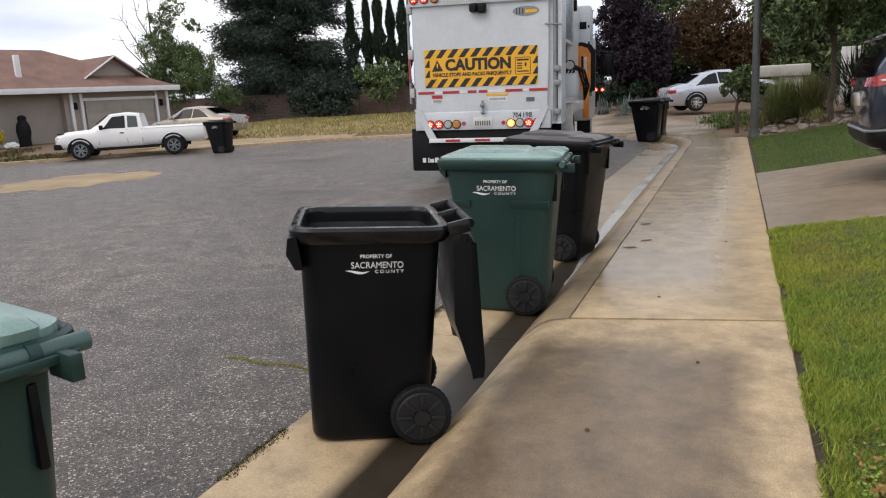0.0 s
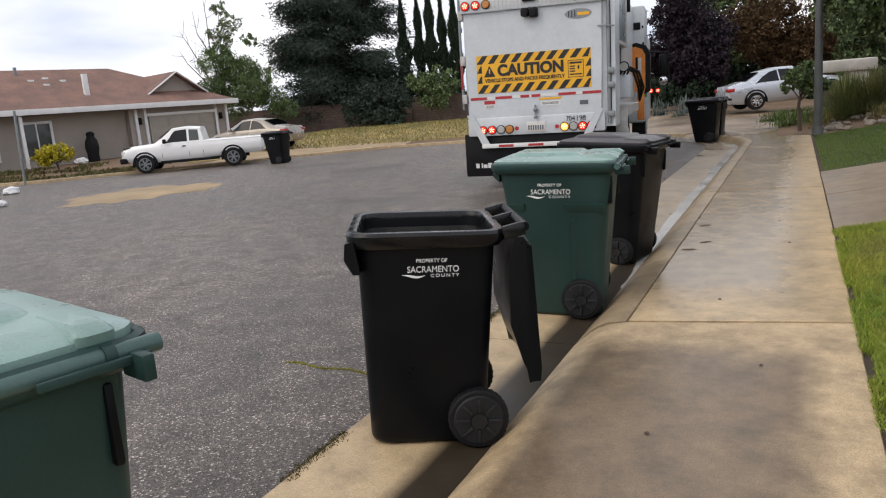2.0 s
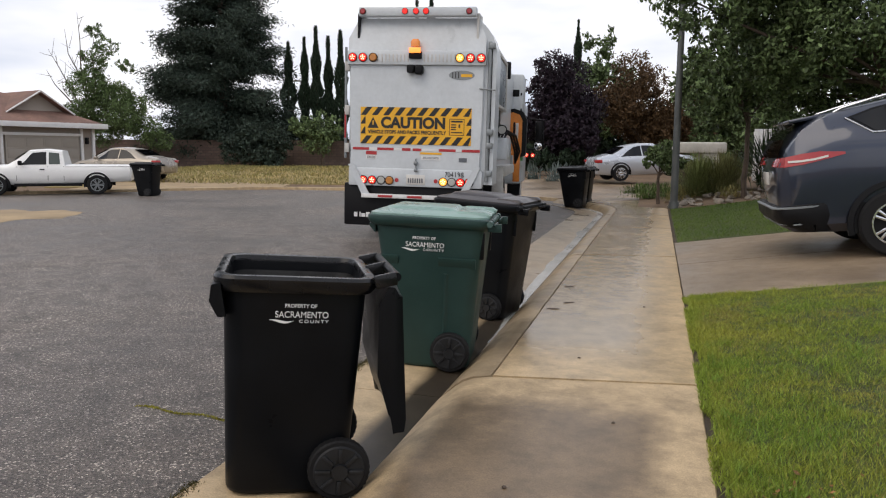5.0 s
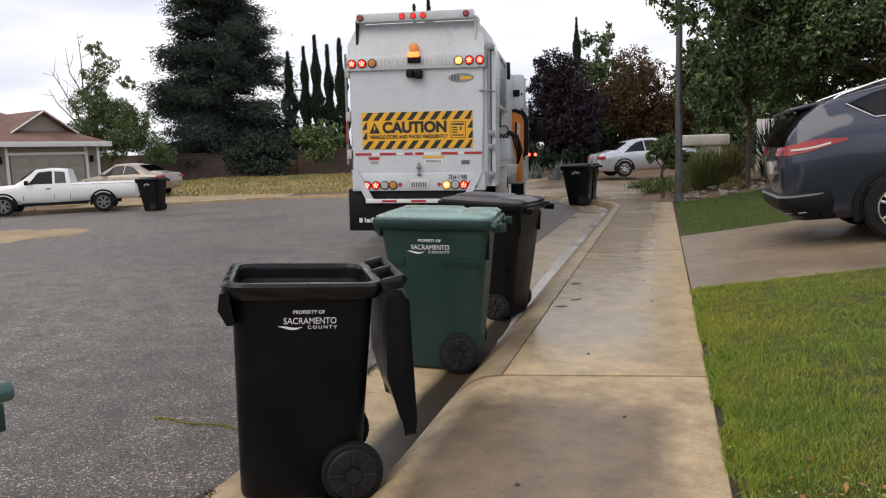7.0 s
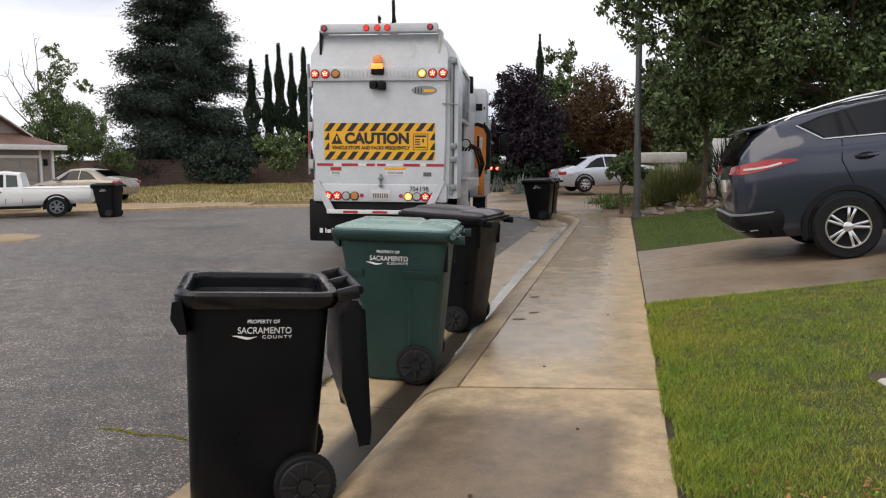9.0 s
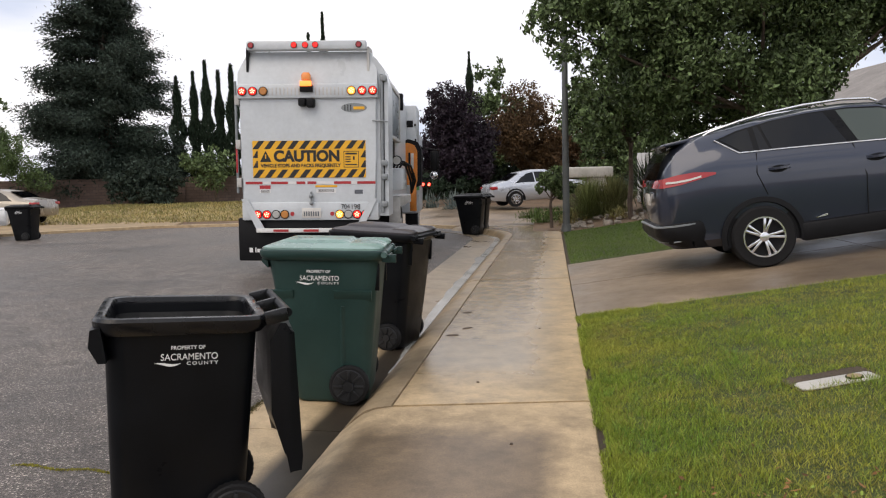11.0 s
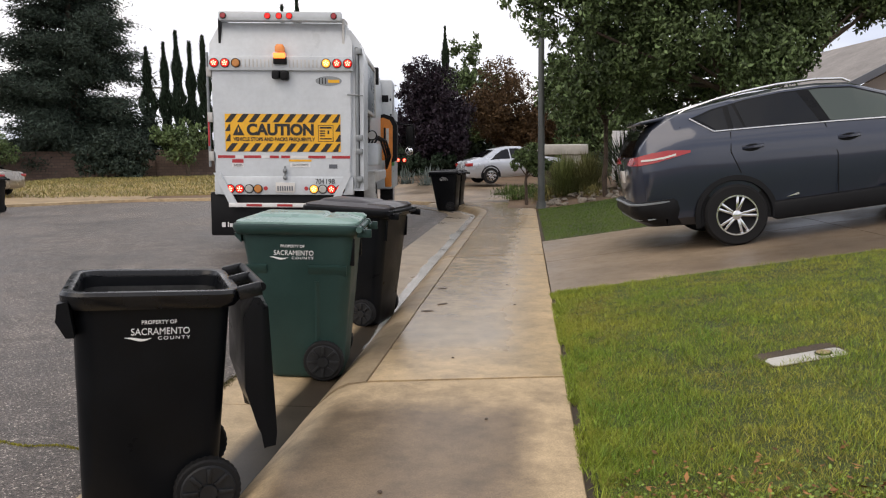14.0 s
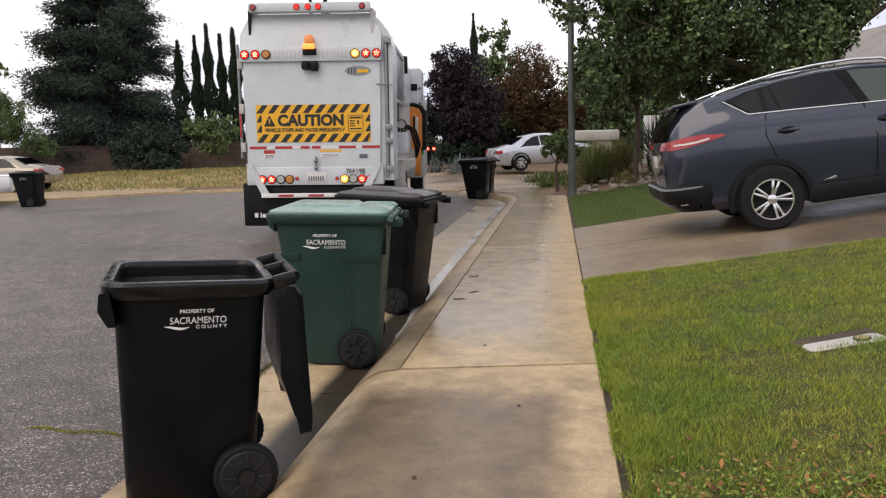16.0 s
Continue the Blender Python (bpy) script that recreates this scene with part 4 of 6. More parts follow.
for x0, x1, z0, z1, mt in ((-0.86, -0.67, 1.47, 1.53, REDTAPE), (-0.86, -0.67, 1.4, 1.465, WHITETRIM), (0.1, 0.48, 1.495, 1.53, AMBER), (0.12, 0.46, 1.4, 1.47, WHITETRIM), (0.78, 0.92, 1.38, 1.45, PAINTBLUE)):
    boxed("sticker", mt, (x0, -0.006, z0), (x1, 0.002, z1), gate)
for z in (1.42, 1.435, 1.45):
    boxed("notice_bar", INK, (0.15, -0.008, z), (0.43, -0.005, z + 0.006), gate)
    boxed("notice_bar", INK, (-0.84, -0.008, z - 0.01), (-0.69, -0.005, z - 0.004), gate)
bm = bmesh.new()
bmesh.ops.create_cone(bm, cap_ends=True, segments=32, radius1=0.22, radius2=0.22, depth=0.012, matrix=Matrix.Translation((0.79, 0.0, 2.84)) @ pose(0, 0, 0, 90, 0, 0) @ Matrix.Diagonal((1, 0.36, 1, 1)))
badge = part("maker_badge", bm, STEEL, gate, "oval chrome and amber badge")
boxed("badge_bar", AMBER, (0.78, -0.012, 2.81), (0.97, -0.005, 2.86), badge)
for k in range(3):
    boxed("badge_bar", INK, (0.63 + k * 0.05, -0.012, 2.79), (0.645 + k * 0.05, -0.005, 2.89), badge)
for word, x in (("704", 0.55), ("198", 0.73)):
    fitted("lettering", word, 0.145, 0.085, INK, pose(x, -0.03, 1.12, 90, 0, 0), truck, "black fleet number", bold=0.0)
# rear bumper panel, lamps, plate
bumper = boxed("rear_panel", WHITE, (-1.17, -0.02, 0.93), (1.19, 0.2, 1.24), truck, 0.02)
for x, g in ((-0.9, REDGLOW), (-0.74, REDGLOW), (-0.58, LAMPCLEAR), (-0.43, LAMPAMBER), (0.52, AMBERGLOW), (0.67, LAMPCLEAR), (0.82, REDGLOW), (0.97, REDGLOW)):
    round_lamp(x, 1.03, -0.02, 0.066, g, bumper)
for x in (-0.3, 0.39):
    rodded("reflector", REDTAPE, (x, -0.02, 1.04), (x, -0.03, 1.04), 0.035, bumper, seg=16)
plate = boxed("number_plate", CLEARLENS, (-0.13, -0.035, 0.97), (0.2, -0.02, 1.14), bumper, 0.005, "pale number plate")
for i in range(7):
    boxed("plate_bar", PAINTBLUE, (-0.1 + i * 0.04, -0.039, 1.0), (-0.077 + i * 0.04, -0.034, 1.08), plate)
bm = bmesh.new()
rod(bm, (0.04, -0.05, 1.2), (0.04, -0.05, 1.42), 0.018)
bmesh.ops.create_uvsphere(bm, u_segments=12, v_segments=8, radius=0.04, matrix=Matrix.Translation((0.04, -0.06, 1.34)))
bmesh.ops.create_uvsphere(bm, u_segments=12, v_segments=8, radius=0.035, matrix=Matrix.Translation((0.04, -0.06, 1.22)))
part("tow_hook", bm, STEEL, truck)
for s in (-1, 1):
    bm = bmesh.new()
    prism(bm, [(s * 1.17, 1.3), (s * 1.06, 1.3), (s * 0.78, 0.78), (s * 0.92, 0.78)], -0.06, -0.025)
    part("brace", bm, WHITE, truck)
    for z in ((1.5, 2.15, 2.9) if s < 0 else ()):
        boxed("hinge", WHITEDIRTY, (s * 1.21 - 0.04, -0.02, z), (s * 1.21 + 0.04, 0.14, z + 0.16), truck, 0.01)
    if s < 0:
        rodded("gate_rod", STEEL, (-1.24, 0.02, 1.4), (-1.24, 0.02, 3.3), 0.022, truck)
        boxed("side_reflector", REDTAPE, (-1.255, -0.005, 1.75), (-1.225, 0.02, 2.25), truck, 0.004)
under = boxed("underrun_bar", WHITETRIM, (-0.92, -0.08, 0.72), (0.92, 0.02, 0.79), truck, 0.01)
for x0 in (-0.62, -0.1, 0.42):
    boxed("tape", REDTAPE, (x0, -0.085, 0.735), (x0 + 0.26, -0.079, 0.775), under)
skirt = boxed("rubber_skirt", TRIM, (-1.27, 0.05, 0.22), (1.2, 0.14, 0.97), truck, 0.03, "black rubber skirt under the tailgate")
boxed("maker_mark", WHITETRIM, (-1.08, 0.042, 0.37), (-1.02, 0.051, 0.45), skirt)
for i, w in enumerate((0.02, 0.07, 0.07, 0.05, 0.02, 0.06)):
    x = -0.98 + (0, 0.035, 0.12, 0.205, 0.268, 0.3)[i]
    boxed("maker_mark", WHITETRIM, (x, 0.042, 0.37), (x + w, 0.051, 0.455 if i in (0, 2) else 0.43), skirt)
# right flank
SIDEBLUE = surface("blue_grey_panel", (0.17, 0.21, 0.25), 0.3, 0.18, 2, 20, 0.05)
bm = bmesh.new()
prism(bm, [(1.1, 1.0), (1.36, 1.0), (1.37, 3.25), (1.3, 3.5), (1.16, 3.68), (1.1, 3.7)], 0.06, 0.85)
part("corner_post", bm, WHITE, truck)
rodded("gate_rod", STEEL, (1.26, 0.03, 1.05), (1.26, 0.03, 3.4), 0.03, truck)
boxed("post_slot", TRIM, (1.275, 0.05, 1.2), (1.3, 0.07, 3.35), truck)
for z in (1.15, 1.62, 1.85, 3.28):
    boxed("latch", STEEL, (1.24, -0.02, z), (1.35, 0.07, z + 0.1), truck, 0.015)
rodded("stay_rod", STEEL, (1.1, -0.02, 2.62), (1.37, -0.02, 2.6), 0.012, truck, seg=8)
panel = boxed("side_panel", SIDEBLUE, (1.24, 1.0, 2.44), (1.3, 3.1, 3.36), truck, 0.01, "blue-grey side panel in a white frame")
bm = bmesh.new()
for y0, y1, z0, z1 in ((0.95, 1.03, 2.4, 3.4), (3.07, 3.15, 2.4, 3.4), (1.03, 3.07, 2.4, 2.46), (1.03, 3.07, 3.33, 3.4)):
    soft_box(bm, (1.24, y0, z0), (1.325, y1, z1), 0.008)
part("panel_frame", bm, WHITEDIRTY, panel)
boxed("panel_mast", TRIM, (1.25, 3.2, 3.1), (1.38, 3.35, 3.45), truck, 0.02)
# Flat black sheet on the flank, coloured as the shade of a recess.
boxed("recess_shade", TRIM, (1.2, 0.9, 1.9), (1.245, 2.6, 2.4), truck)
rodded("gauge", LAMPCLEAR, (1.4, 1.3, 1.98), (1.4, 1.26, 1.98), 0.075, truck, seg=20)
rodded("gauge_ring", TRIM, (1.4, 1.32, 1.98), (1.4, 1.28, 1.98), 0.095, truck, seg=20)
tank = boxed("hydraulic_tank", WHITE, (1.23, 1.45, 1.42), (1.5, 2.5, 1.84), truck, 0.04)
for k in range(3):
    pts = [(1.3 + k * 0.06, 1.6, 1.83), (1.36 + k * 0.06, 1.7, 1.97), (1.5 + k * 0.05, 2.2, 1.9), (1.56 + k * 0.05, 2.7, 1.6), (1.56, 3.0, 1.35)]
    bm = bmesh.new()
    loft(bm, [[(x + 0.022 * math.cos(j * math.tau / 8), y, z + 0.022 * math.sin(j * math.tau / 8)) for j in range(8)] for x, y, z in pts])
    part("hose", bm, TRIM, truck, "black hydraulic hose")
hood = boxed("packer_hood", WHITE, (0.4, 6.2, 1.9), (1.5, 7.2, 3.5), truck, 0.05)
boxed("dark_vent", TRIM, (1.22, 6.185, 2.95), (1.4, 6.21, 3.12), hood, 0.01)
boxed("catch", TRIM, (1.44, 6.185, 2.5), (1.48, 6.21, 2.66), hood, 0.004)
boxed("catch", TRIM, (1.43, 6.185, 2.98), (1.47, 6.21, 3.04), hood, 0.004)
bm = bmesh.new()
prism(bm, [(1.2, 1.5), (1.5, 1.5), (1.53, 1.6), (1.53, 2.34), (1.46, 2.48), (1.3, 2.54), (1.2, 2.52)], 5.72, 5.8)
soft_box(bm, (1.34, 5.7, 0.85), (1.5, 5.82, 1.52), 0.02)
arm = part("lift_arm", bm, ORANGE, truck, "orange side lifting arm")
boxed("arm_slot", TRIM, (1.31, 5.705, 1.95), (1.36, 5.725, 2.3), arm, 0.01)
boxed("arm_slot", WHITEDIRTY, (1.37, 5.705, 1.9), (1.44, 5.725, 2.28), arm, 0.01)
boxed("arm_slot", TRIM, (1.38, 5.705, 1.62), (1.46, 5.725, 1.8), arm, 0.01)
bm = bmesh.new()
prism(bm, [(1.5, 1.45), (1.63, 1.5), (1.64, 2.36), (1.54, 2.56), (1.32, 2.63), (1.2, 2.6), (1.2, 2.5), (1.45, 2.45), (1.52, 2.3)], 5.74, 6.1)
part("arm_guard", bm, TRIM, truck)
boxed("chassis", TRIM, (-0.5, 0.3, 0.55), (0.5, 9.0, 0.95), truck, 0.02)
bm = bmesh.new()
soft_box(bm, (0.8, 1.75, 1.22), (1.42, 4.9, 1.29), 0.02)
soft_box(bm, (1.2, 1.75, 0.75), (1.42, 1.8, 1.25), 0.015)
soft_box(bm, (1.385, 1.8, 1.1), (1.42, 4.9, 1.25), 0.015)
part("mudguard", bm, WHITEDIRTY, truck, "white mudguard over the tandem wheels")
cab = boxed("cab", WHITE, (-1.15, 7.7, 0.7), (1.46, 9.6, 2.95), truck, 0.12)
boxed("cab_window", GLASS, (1.46, 8.1, 1.7), (1.475, 9.3, 2.6), cab, 0.01)
boxed("cab_stripe", surface("green_stripe", (0.08, 0.3, 0.1), 0.4, 0.1, 3, 30, 0.0), (1.3, 7.69, 1.35), (1.465, 7.7, 1.6), cab)
bm = bmesh.new()
rod(bm, (1.45, 9.2, 2.55), (1.95, 9.2, 2.5), 0.02)
rod(bm, (1.95, 9.2, 2.5), (1.95, 9.2, 1.7), 0.02)
rod(bm, (1.95, 9.2, 1.7), (1.45, 9.2, 1.65), 0.02)
soft_box(bm, (1.72, 9.12, 1.9), (1.93, 9.24, 2.48), 0.05)
part("mirror", bm, TRIM, cab, "black side mirror")
bm = bmesh.new()
bmesh.ops.create_uvsphere(bm, u_segments=14, v_segments=10, radius=0.12, matrix=Matrix.Translation((1.82, 9.16, 1.76)))
part("spot_mirror", bm, CHROME, cab)
for x in (1.5, 1.68):
    round_lamp(x, 1.5, 9.0, 0.06, REDGLOW, cab)
rodded("lamp_bracket", TRIM, (1.4, 9.02, 1.5), (1.72, 9.02, 1.5), 0.02, cab, seg=8)


def truck_wheel(x, y, out):
    bm = bmesh.new()
    rod(bm, (x - 0.17, y, 0.52), (x + 0.17, y, 0.52), 0.52, seg=32)
    w = part("wheel", bm, TYRE, truck)
    rodded("rim", WHITEDIRTY, (x + out * 0.1, y, 0.52), (x + out * 0.18, y, 0.52), 0.3, w, 0.26, 24)


for y in (2.5, 3.75, 8.5):
    for s in (-1, 1):
        truck_wheel(s * (1.1 if y < 5 else 1.22), y, s)


# ---- cars ----
def car_ring(x, z0, zb, zt, hw, hr):
    half = [(hw * 0.84, z0), (hw * 0.95, z0 + 0.1), (hw * 0.99, z0 * 0.6 + zb * 0.4), (hw, z0 * 0.3 + zb * 0.7), (hw * 0.985, z0 * 0.12 + zb * 0.88), (hw * 0.95, zb), (hr, zt - 0.04), (hr * 0.85, zt - 0.004), (hr * 0.4, zt + 0.012)]
    return [(x, -y, z) for y, z in half] + [(x, y, z) for y, z in reversed(half)]


def car_wheel(parent, x, y, r, out, spokes, rim_mat, w=0.21):
    bm = bmesh.new()
    prof = [(r * 0.62, 0.5), (r * 0.93, 0.5), (r, 0.36), (r, -0.36), (r * 0.93, -0.5), (r * 0.62, -0.5)]
    rings = []
    for i in range(36):
        a = i * math.tau / 36
        rings.append([(x + q * math.cos(a), y + p * w, r + q * math.sin(a)) for q, p in prof])
    rings.append(rings[0])
    loft(bm, rings, caps=False)
    bmesh.ops.remove_doubles(bm, verts=bm.verts, dist=0.0005)
    wheel = part("wheel", bm, TYRE, parent)
    face = y + out * w * 0.42
    rodded("brake_well", TRIM, (x, face - out * 0.05, r), (x, face - out * 0.03, r), r * 0.63, wheel, seg=28)
    bm = bmesh.new()
    prof = [(r * 0.66, 0.03), (r * 0.61, 0.03), (r * 0.58, -0.03), (r * 0.66, -0.03)]
    rings = []
    for i in range(36):
        a = i * math.tau / 36
        rings.append([(x + q * math.cos(a), face + out * p, r + q * math.sin(a)) for q, p in prof])
    rings.append(rings[0])
    loft(bm, rings, caps=False)
    for i in range(spokes):
        for da in (-9, 9):
            m = Matrix.Translation((x, face, r)) @ pose(0, 0, 0, 0, i * 360 / spokes + da, 0)
            soft_box(bm, (r * 0.12, -0.016, -0.013), (r * 0.62, 0.016, 0.017), 0.004, m)
    rod(bm, (x, face - 0.02, r), (x, face + out * 0.025, r), r * 0.15, r * 0.12, 18)
    part("rim", bm, rim_mat, wheel, "bright alloy rim")


def make_car(name, m, paint, stations, base, r, label, panes, spokes=5, rim=CHROME, glass=GLASS):
    e = tagged(new(name), label, "car")
    e.matrix_basis = m
    bm = bmesh.new()
    xs = [s[0] for s in stations]
    fine = sorted(set(list(xs) + [xs[0] + (xs[-1] - xs[0]) * i / 40 for i in range(41)]))
    val = {x: [float(np.interp(x, xs, [s[k] for s in stations])) for k in range(1, 6)] for x in fine}
    loft(bm, [car_ring(x, *val[x]) for x in fine])
    body = part("body", bm, paint, e)

    def side(x, f, out, s):
        z0, zb, zt, hw, hr = (float(np.interp(x, xs, [q[k] for q in stations])) for k in range(1, 6))
        a, b = Vector((x, hw * 0.95, zb)), Vector((x, hr, zt - 0.04))
        n = Vector((0, (b - a).z, -(b - a).y)).normalized()
        p = a.lerp(b, f) + n * out
        return Vector((p.x, s * p.y, p.z))

    for s in (-1, 1):
        for pts, gl, *sort in panes:
            bm = bmesh.new()
            x0, x1 = min(p[0] for p in pts), max(p[0] for p in pts)
            cols = []
            for i in range(61):
                x = x0 + (x1 - x0) * min(0.9995, max(0.0005, i / 60))
                cut = []
                for (xa, fa), (xb, fb) in zip(pts, pts[1:] + pts[:1]):
                    if min(xa, xb) <= x <= max(xa, xb) and xa != xb:
                        cut.append(fa + (fb - fa) * (x - xa) / (xb - xa))
                cols.append([bm.verts.new(side(x, min(cut) + (max(cut) - min(cut)) * j / 3, 0.003 if sort else 0.007, s)) for j in range(4)])
            for p, q in zip(cols, cols[1:]):
                for j in range(3):
                    bm.faces.new((p[j], p[j + 1], q[j + 1], q[j]))
            rim_edges = bmesh.ops.extrude_edge_only(bm, edges=[g for g in bm.edges if g.is_boundary])["geom"]
            for v in rim_edges:
                if isinstance(v, bmesh.types.BMVert):
                    v.co.y -= s * 0.02
            part(sort[0] if sort else "side_window", bm, gl, e, smooth=False)
        for x in (0, base):
            hw = float(np.interp(x, xs, [q[4] for q in stations]))
            bm = bmesh.new()
            rings = []
            for i in range(25):
                a = radians(-12 + 204 * i / 24)
                rings.append([(x + q * math.cos(a), s * (hw + p), r + q * math.sin(a)) for q, p in ((r * 0.7, -0.06), (r * 1.1, -0.06), (r * 1.3, -0.03), (r * 1.3, 0.006), (r * 1.14, 0.014), (r * 1.1, -0.02), (r * 0.7, -0.03))])
            loft(bm, rings)
            part("wheel_arch", bm, TRIM, e)
            car_wheel(e, x, s * (hw - 0.075), r, s, spokes, rim)
    return e, side


def across(name, e, mat, pts, label=""):
    """A pane over the width: rows of (x, z, half width)."""
    bm = bmesh.new()
    vs = [[bm.verts.new((x, y * h, z)) for y in (-1, -0.6, 0, 0.6, 1)] for x, z, h in pts]
    for a, b in zip(vs, vs[1:]):
        for i in range(4):
            bm.faces.new((a[i], a[i + 1], b[i + 1], b[i]))
    bmesh.ops.solidify(bm, geom=bm.faces[:], thickness=0.008)
    return part(name, bm, mat, e, label, smooth=False)


SUV = [(-1.12, 0.45, 0.85, 0.92, 0.7, 0.64), (-1.08, 0.4, 1.02, 1.14, 0.82, 0.74), (-0.99, 0.36, 1.22, 1.3, 0.885, 0.8), (-0.82, 0.33, 1.3, 1.52, 0.907, 0.775), (-0.6, 0.31, 1.35, 1.62, 0.918, 0.73), (-0.36, 0.3, 1.375, 1.665, 0.925, 0.69),
       (-0.05, 0.29, 1.345, 1.7, 0.925, 0.67), (0.3, 0.28, 1.325, 1.735, 0.925, 0.67), (0.7, 0.27, 1.3, 1.755, 0.925, 0.67), (1.15, 0.26, 1.265, 1.745, 0.925, 0.66), (1.5, 0.26, 1.235, 1.7, 0.92, 0.645), (1.9, 0.26, 1.205, 1.54, 0.92, 0.64),
       (2.45, 0.27, 1.16, 1.28, 0.92, 0.67), (2.8, 0.28, 1.08, 1.13, 0.91, 0.74), (3.4, 0.31, 0.92, 1.0, 0.87, 0.72), (3.68, 0.38, 0.7, 0.76, 0.72, 0.62)]
c = street(2.81, 10.33, 0.435)
suv_m = pose(c.x, c.y, 0.44, 0, 0, -18.4) @ pose(0, 0, 0, 0, -7.9, 0)
win = [([(-0.38, 0.7), (-0.14, 0.02), (2.3, 0.03), (1.86, 0.93), (1.45, 0.95), (0.9, 0.95), (0.3, 0.95), (-0.1, 0.9)], BLACK, "window_surround"), ([(-0.31, 0.66), (-0.11, 0.08), (0.03, 0.06), (0.03, 0.86), (-0.1, 0.82)], GLASS), ([(0.09, 0.06), (0.2, 0.06), (0.14, 0.88), (0.09, 0.87)], GLASS),
       ([(0.23, 0.06), (1.04, 0.05), (0.88, 0.91), (0.5, 0.92), (0.17, 0.89)], GLASS), ([(1.16, 0.05), (2.2, 0.06), (1.84, 0.85), (1.5, 0.9), (1.02, 0.91)], PALEGLASS)]
suv, suv_side = make_car("parked_suv", suv_m, GUNMETAL, SUV, 2.66, 0.36, "slate grey sport utility car parked nose-in on the driveway", win, 5)
across("rear_window", suv, GLASS, [(-1.075, 1.2, 0.68), (-0.985, 1.4, 0.64), (-0.86, 1.57, 0.58)])
bm = bmesh.new()
soft_box(bm, (-0.92, -0.62, 1.6), (-0.45, 0.62, 1.645), 0.018, Matrix.Translation((-0.45, 0, 1.62)) @ pose(0, 0, 0, 0, -4, 0) @ Matrix.Translation((0.45, 0, -1.62)))
part("roof_spoiler", bm, GUNMETAL, suv)
for s in (-1, 1):
    bm = bmesh.new()
    loft(bm, [[(x, s * (y + 0.012), z), (x, s * (y + 0.008), z + 0.022), (x, s * (y - 0.03), z + 0.01)] for x, y, z in ((-0.6, 0.925, 1.155), (-0.74, 0.925, 1.135), (-0.88, 0.91, 1.13), (-1.0, 0.87, 1.135))])
    part("lamp_bar", bm, CLEARLENS, suv, "pale strip in the tail lamp")
    bm = bmesh.new()
    pts = [(-0.46, 1.63), (-0.38, 1.665), (-0.05, 1.73), (0.28, 1.773), (0.7, 1.795), (1.13, 1.785), (1.42, 1.745), (1.5, 1.7)]
    for a, b in zip(pts, pts[1:]):
        rod(bm, (a[0], s * 0.63, a[1]), (b[0], s * 0.63, b[1]), 0.016, seg=10)
    part("roof_rail", bm, CHROME, suv, "bright metal roof rail")
    bm = bmesh.new()
    rings = [[(-0.43, s * 0.93, 1.165), (-0.43, s * 0.93, 1.19), (-0.43, s * 0.9, 1.18)], [(-0.68, s * 0.935, 1.125), (-0.68, s * 0.925, 1.225), (-0.68, s * 0.87, 1.2)], [(-0.86, s * 0.925, 1.1), (-0.86, s * 0.9, 1.22), (-0.86, s * 0.84, 1.18)],
             [(-1.04, s * 0.87, 1.09), (-1.02, s * 0.84, 1.2), (-1.0, s * 0.78, 1.15)], [(-1.115, s * 0.62, 1.1), (-1.08, s * 0.6, 1.19), (-1.05, s * 0.6, 1.12)], [(-1.11, s * 0.4, 1.11), (-1.08, s * 0.4, 1.16), (-1.05, s * 0.4, 1.12)]]
    loft(bm, rings)
    part("tail_lamp", bm, REDLENS, suv, "red wraparound tail lamp")
    for x, dz in ((0.15, 0.025), (1.21, -0.015)):
        bm = bmesh.new()
        rings = []
        for i in range(9):
            t = i / 8
            b = 0.05 * math.sin(math.pi * min(1, max(0, t))) ** 0.6 + 0.004
            rings.append([(x + 0.24 * t, s * 0.92, 1.075 + dz), (x + 0.24 * t, s * (0.92 + b), 1.085 + dz), (x + 0.24 * t, s * (0.92 + b), 1.11 + dz), (x + 0.24 * t, s * 0.915, 1.12 + dz)])
        loft(bm, rings)
        grip = part("door_handle", bm, GUNMETAL, suv)
        # Flat black ellipse paints the shade of the hollow behind the handle.
        bm = bmesh.new()
        bmesh.ops.create_cone(bm, cap_ends=True, segments=24, radius1=0.1, radius2=0.1, depth=0.004, matrix=Matrix.Translation((x + 0.11, s * 0.924, 1.09 + dz)) @ pose(0, 0, 0, 90, 0, 0) @ Matrix.Diagonal((1, 0.42, 1, 1)))
        part("handle_scoop_shade", bm, TRIM, grip)
    for line in (((0.11, 0.84), (0.02, 1.1), (0.05, 1.33)), ((1.15, 0.42), (1.19, 0.9), (1.09, 1.27))):
        bm = bmesh.new()
        for (xa, za), (xb, zb) in zip(line, line[1:]):
            pa, pb = Vector((xa, s * (0.925 if za < 1.2 else 0.885), za)), Vector((xb, s * (0.922 if zb < 1.2 else 0.882), zb))
            rod(bm, pa, pb, 0.006, seg=6)
        part("door_gap", bm, TRIM, suv)
    bm = bmesh.new()
    soft_box(bm, (0.42, min(s * 0.8, s * 0.95), 0.24), (2.22, max(s * 0.8, s * 0.95), 0.46), 0.04)
    part("sill_cladding", bm, TRIM, suv)
    bm = bmesh.new()
    for a, b in zip([(-0.14, 0.02), (0.4, 0.02), (1.2, 0.02)], [(0.4, 0.02), (1.2, 0.02), (2.2, 0.02)]):
        rod(bm, suv_side(a[0], a[1], 0.008, s), suv_side(b[0], b[1], 0.008, s), 0.009, seg=6)
    rod(bm, suv_side(-0.14, 0.02, 0.008, s), suv_side(-0.37, 0.7, 0.008, s), 0.009, seg=6)
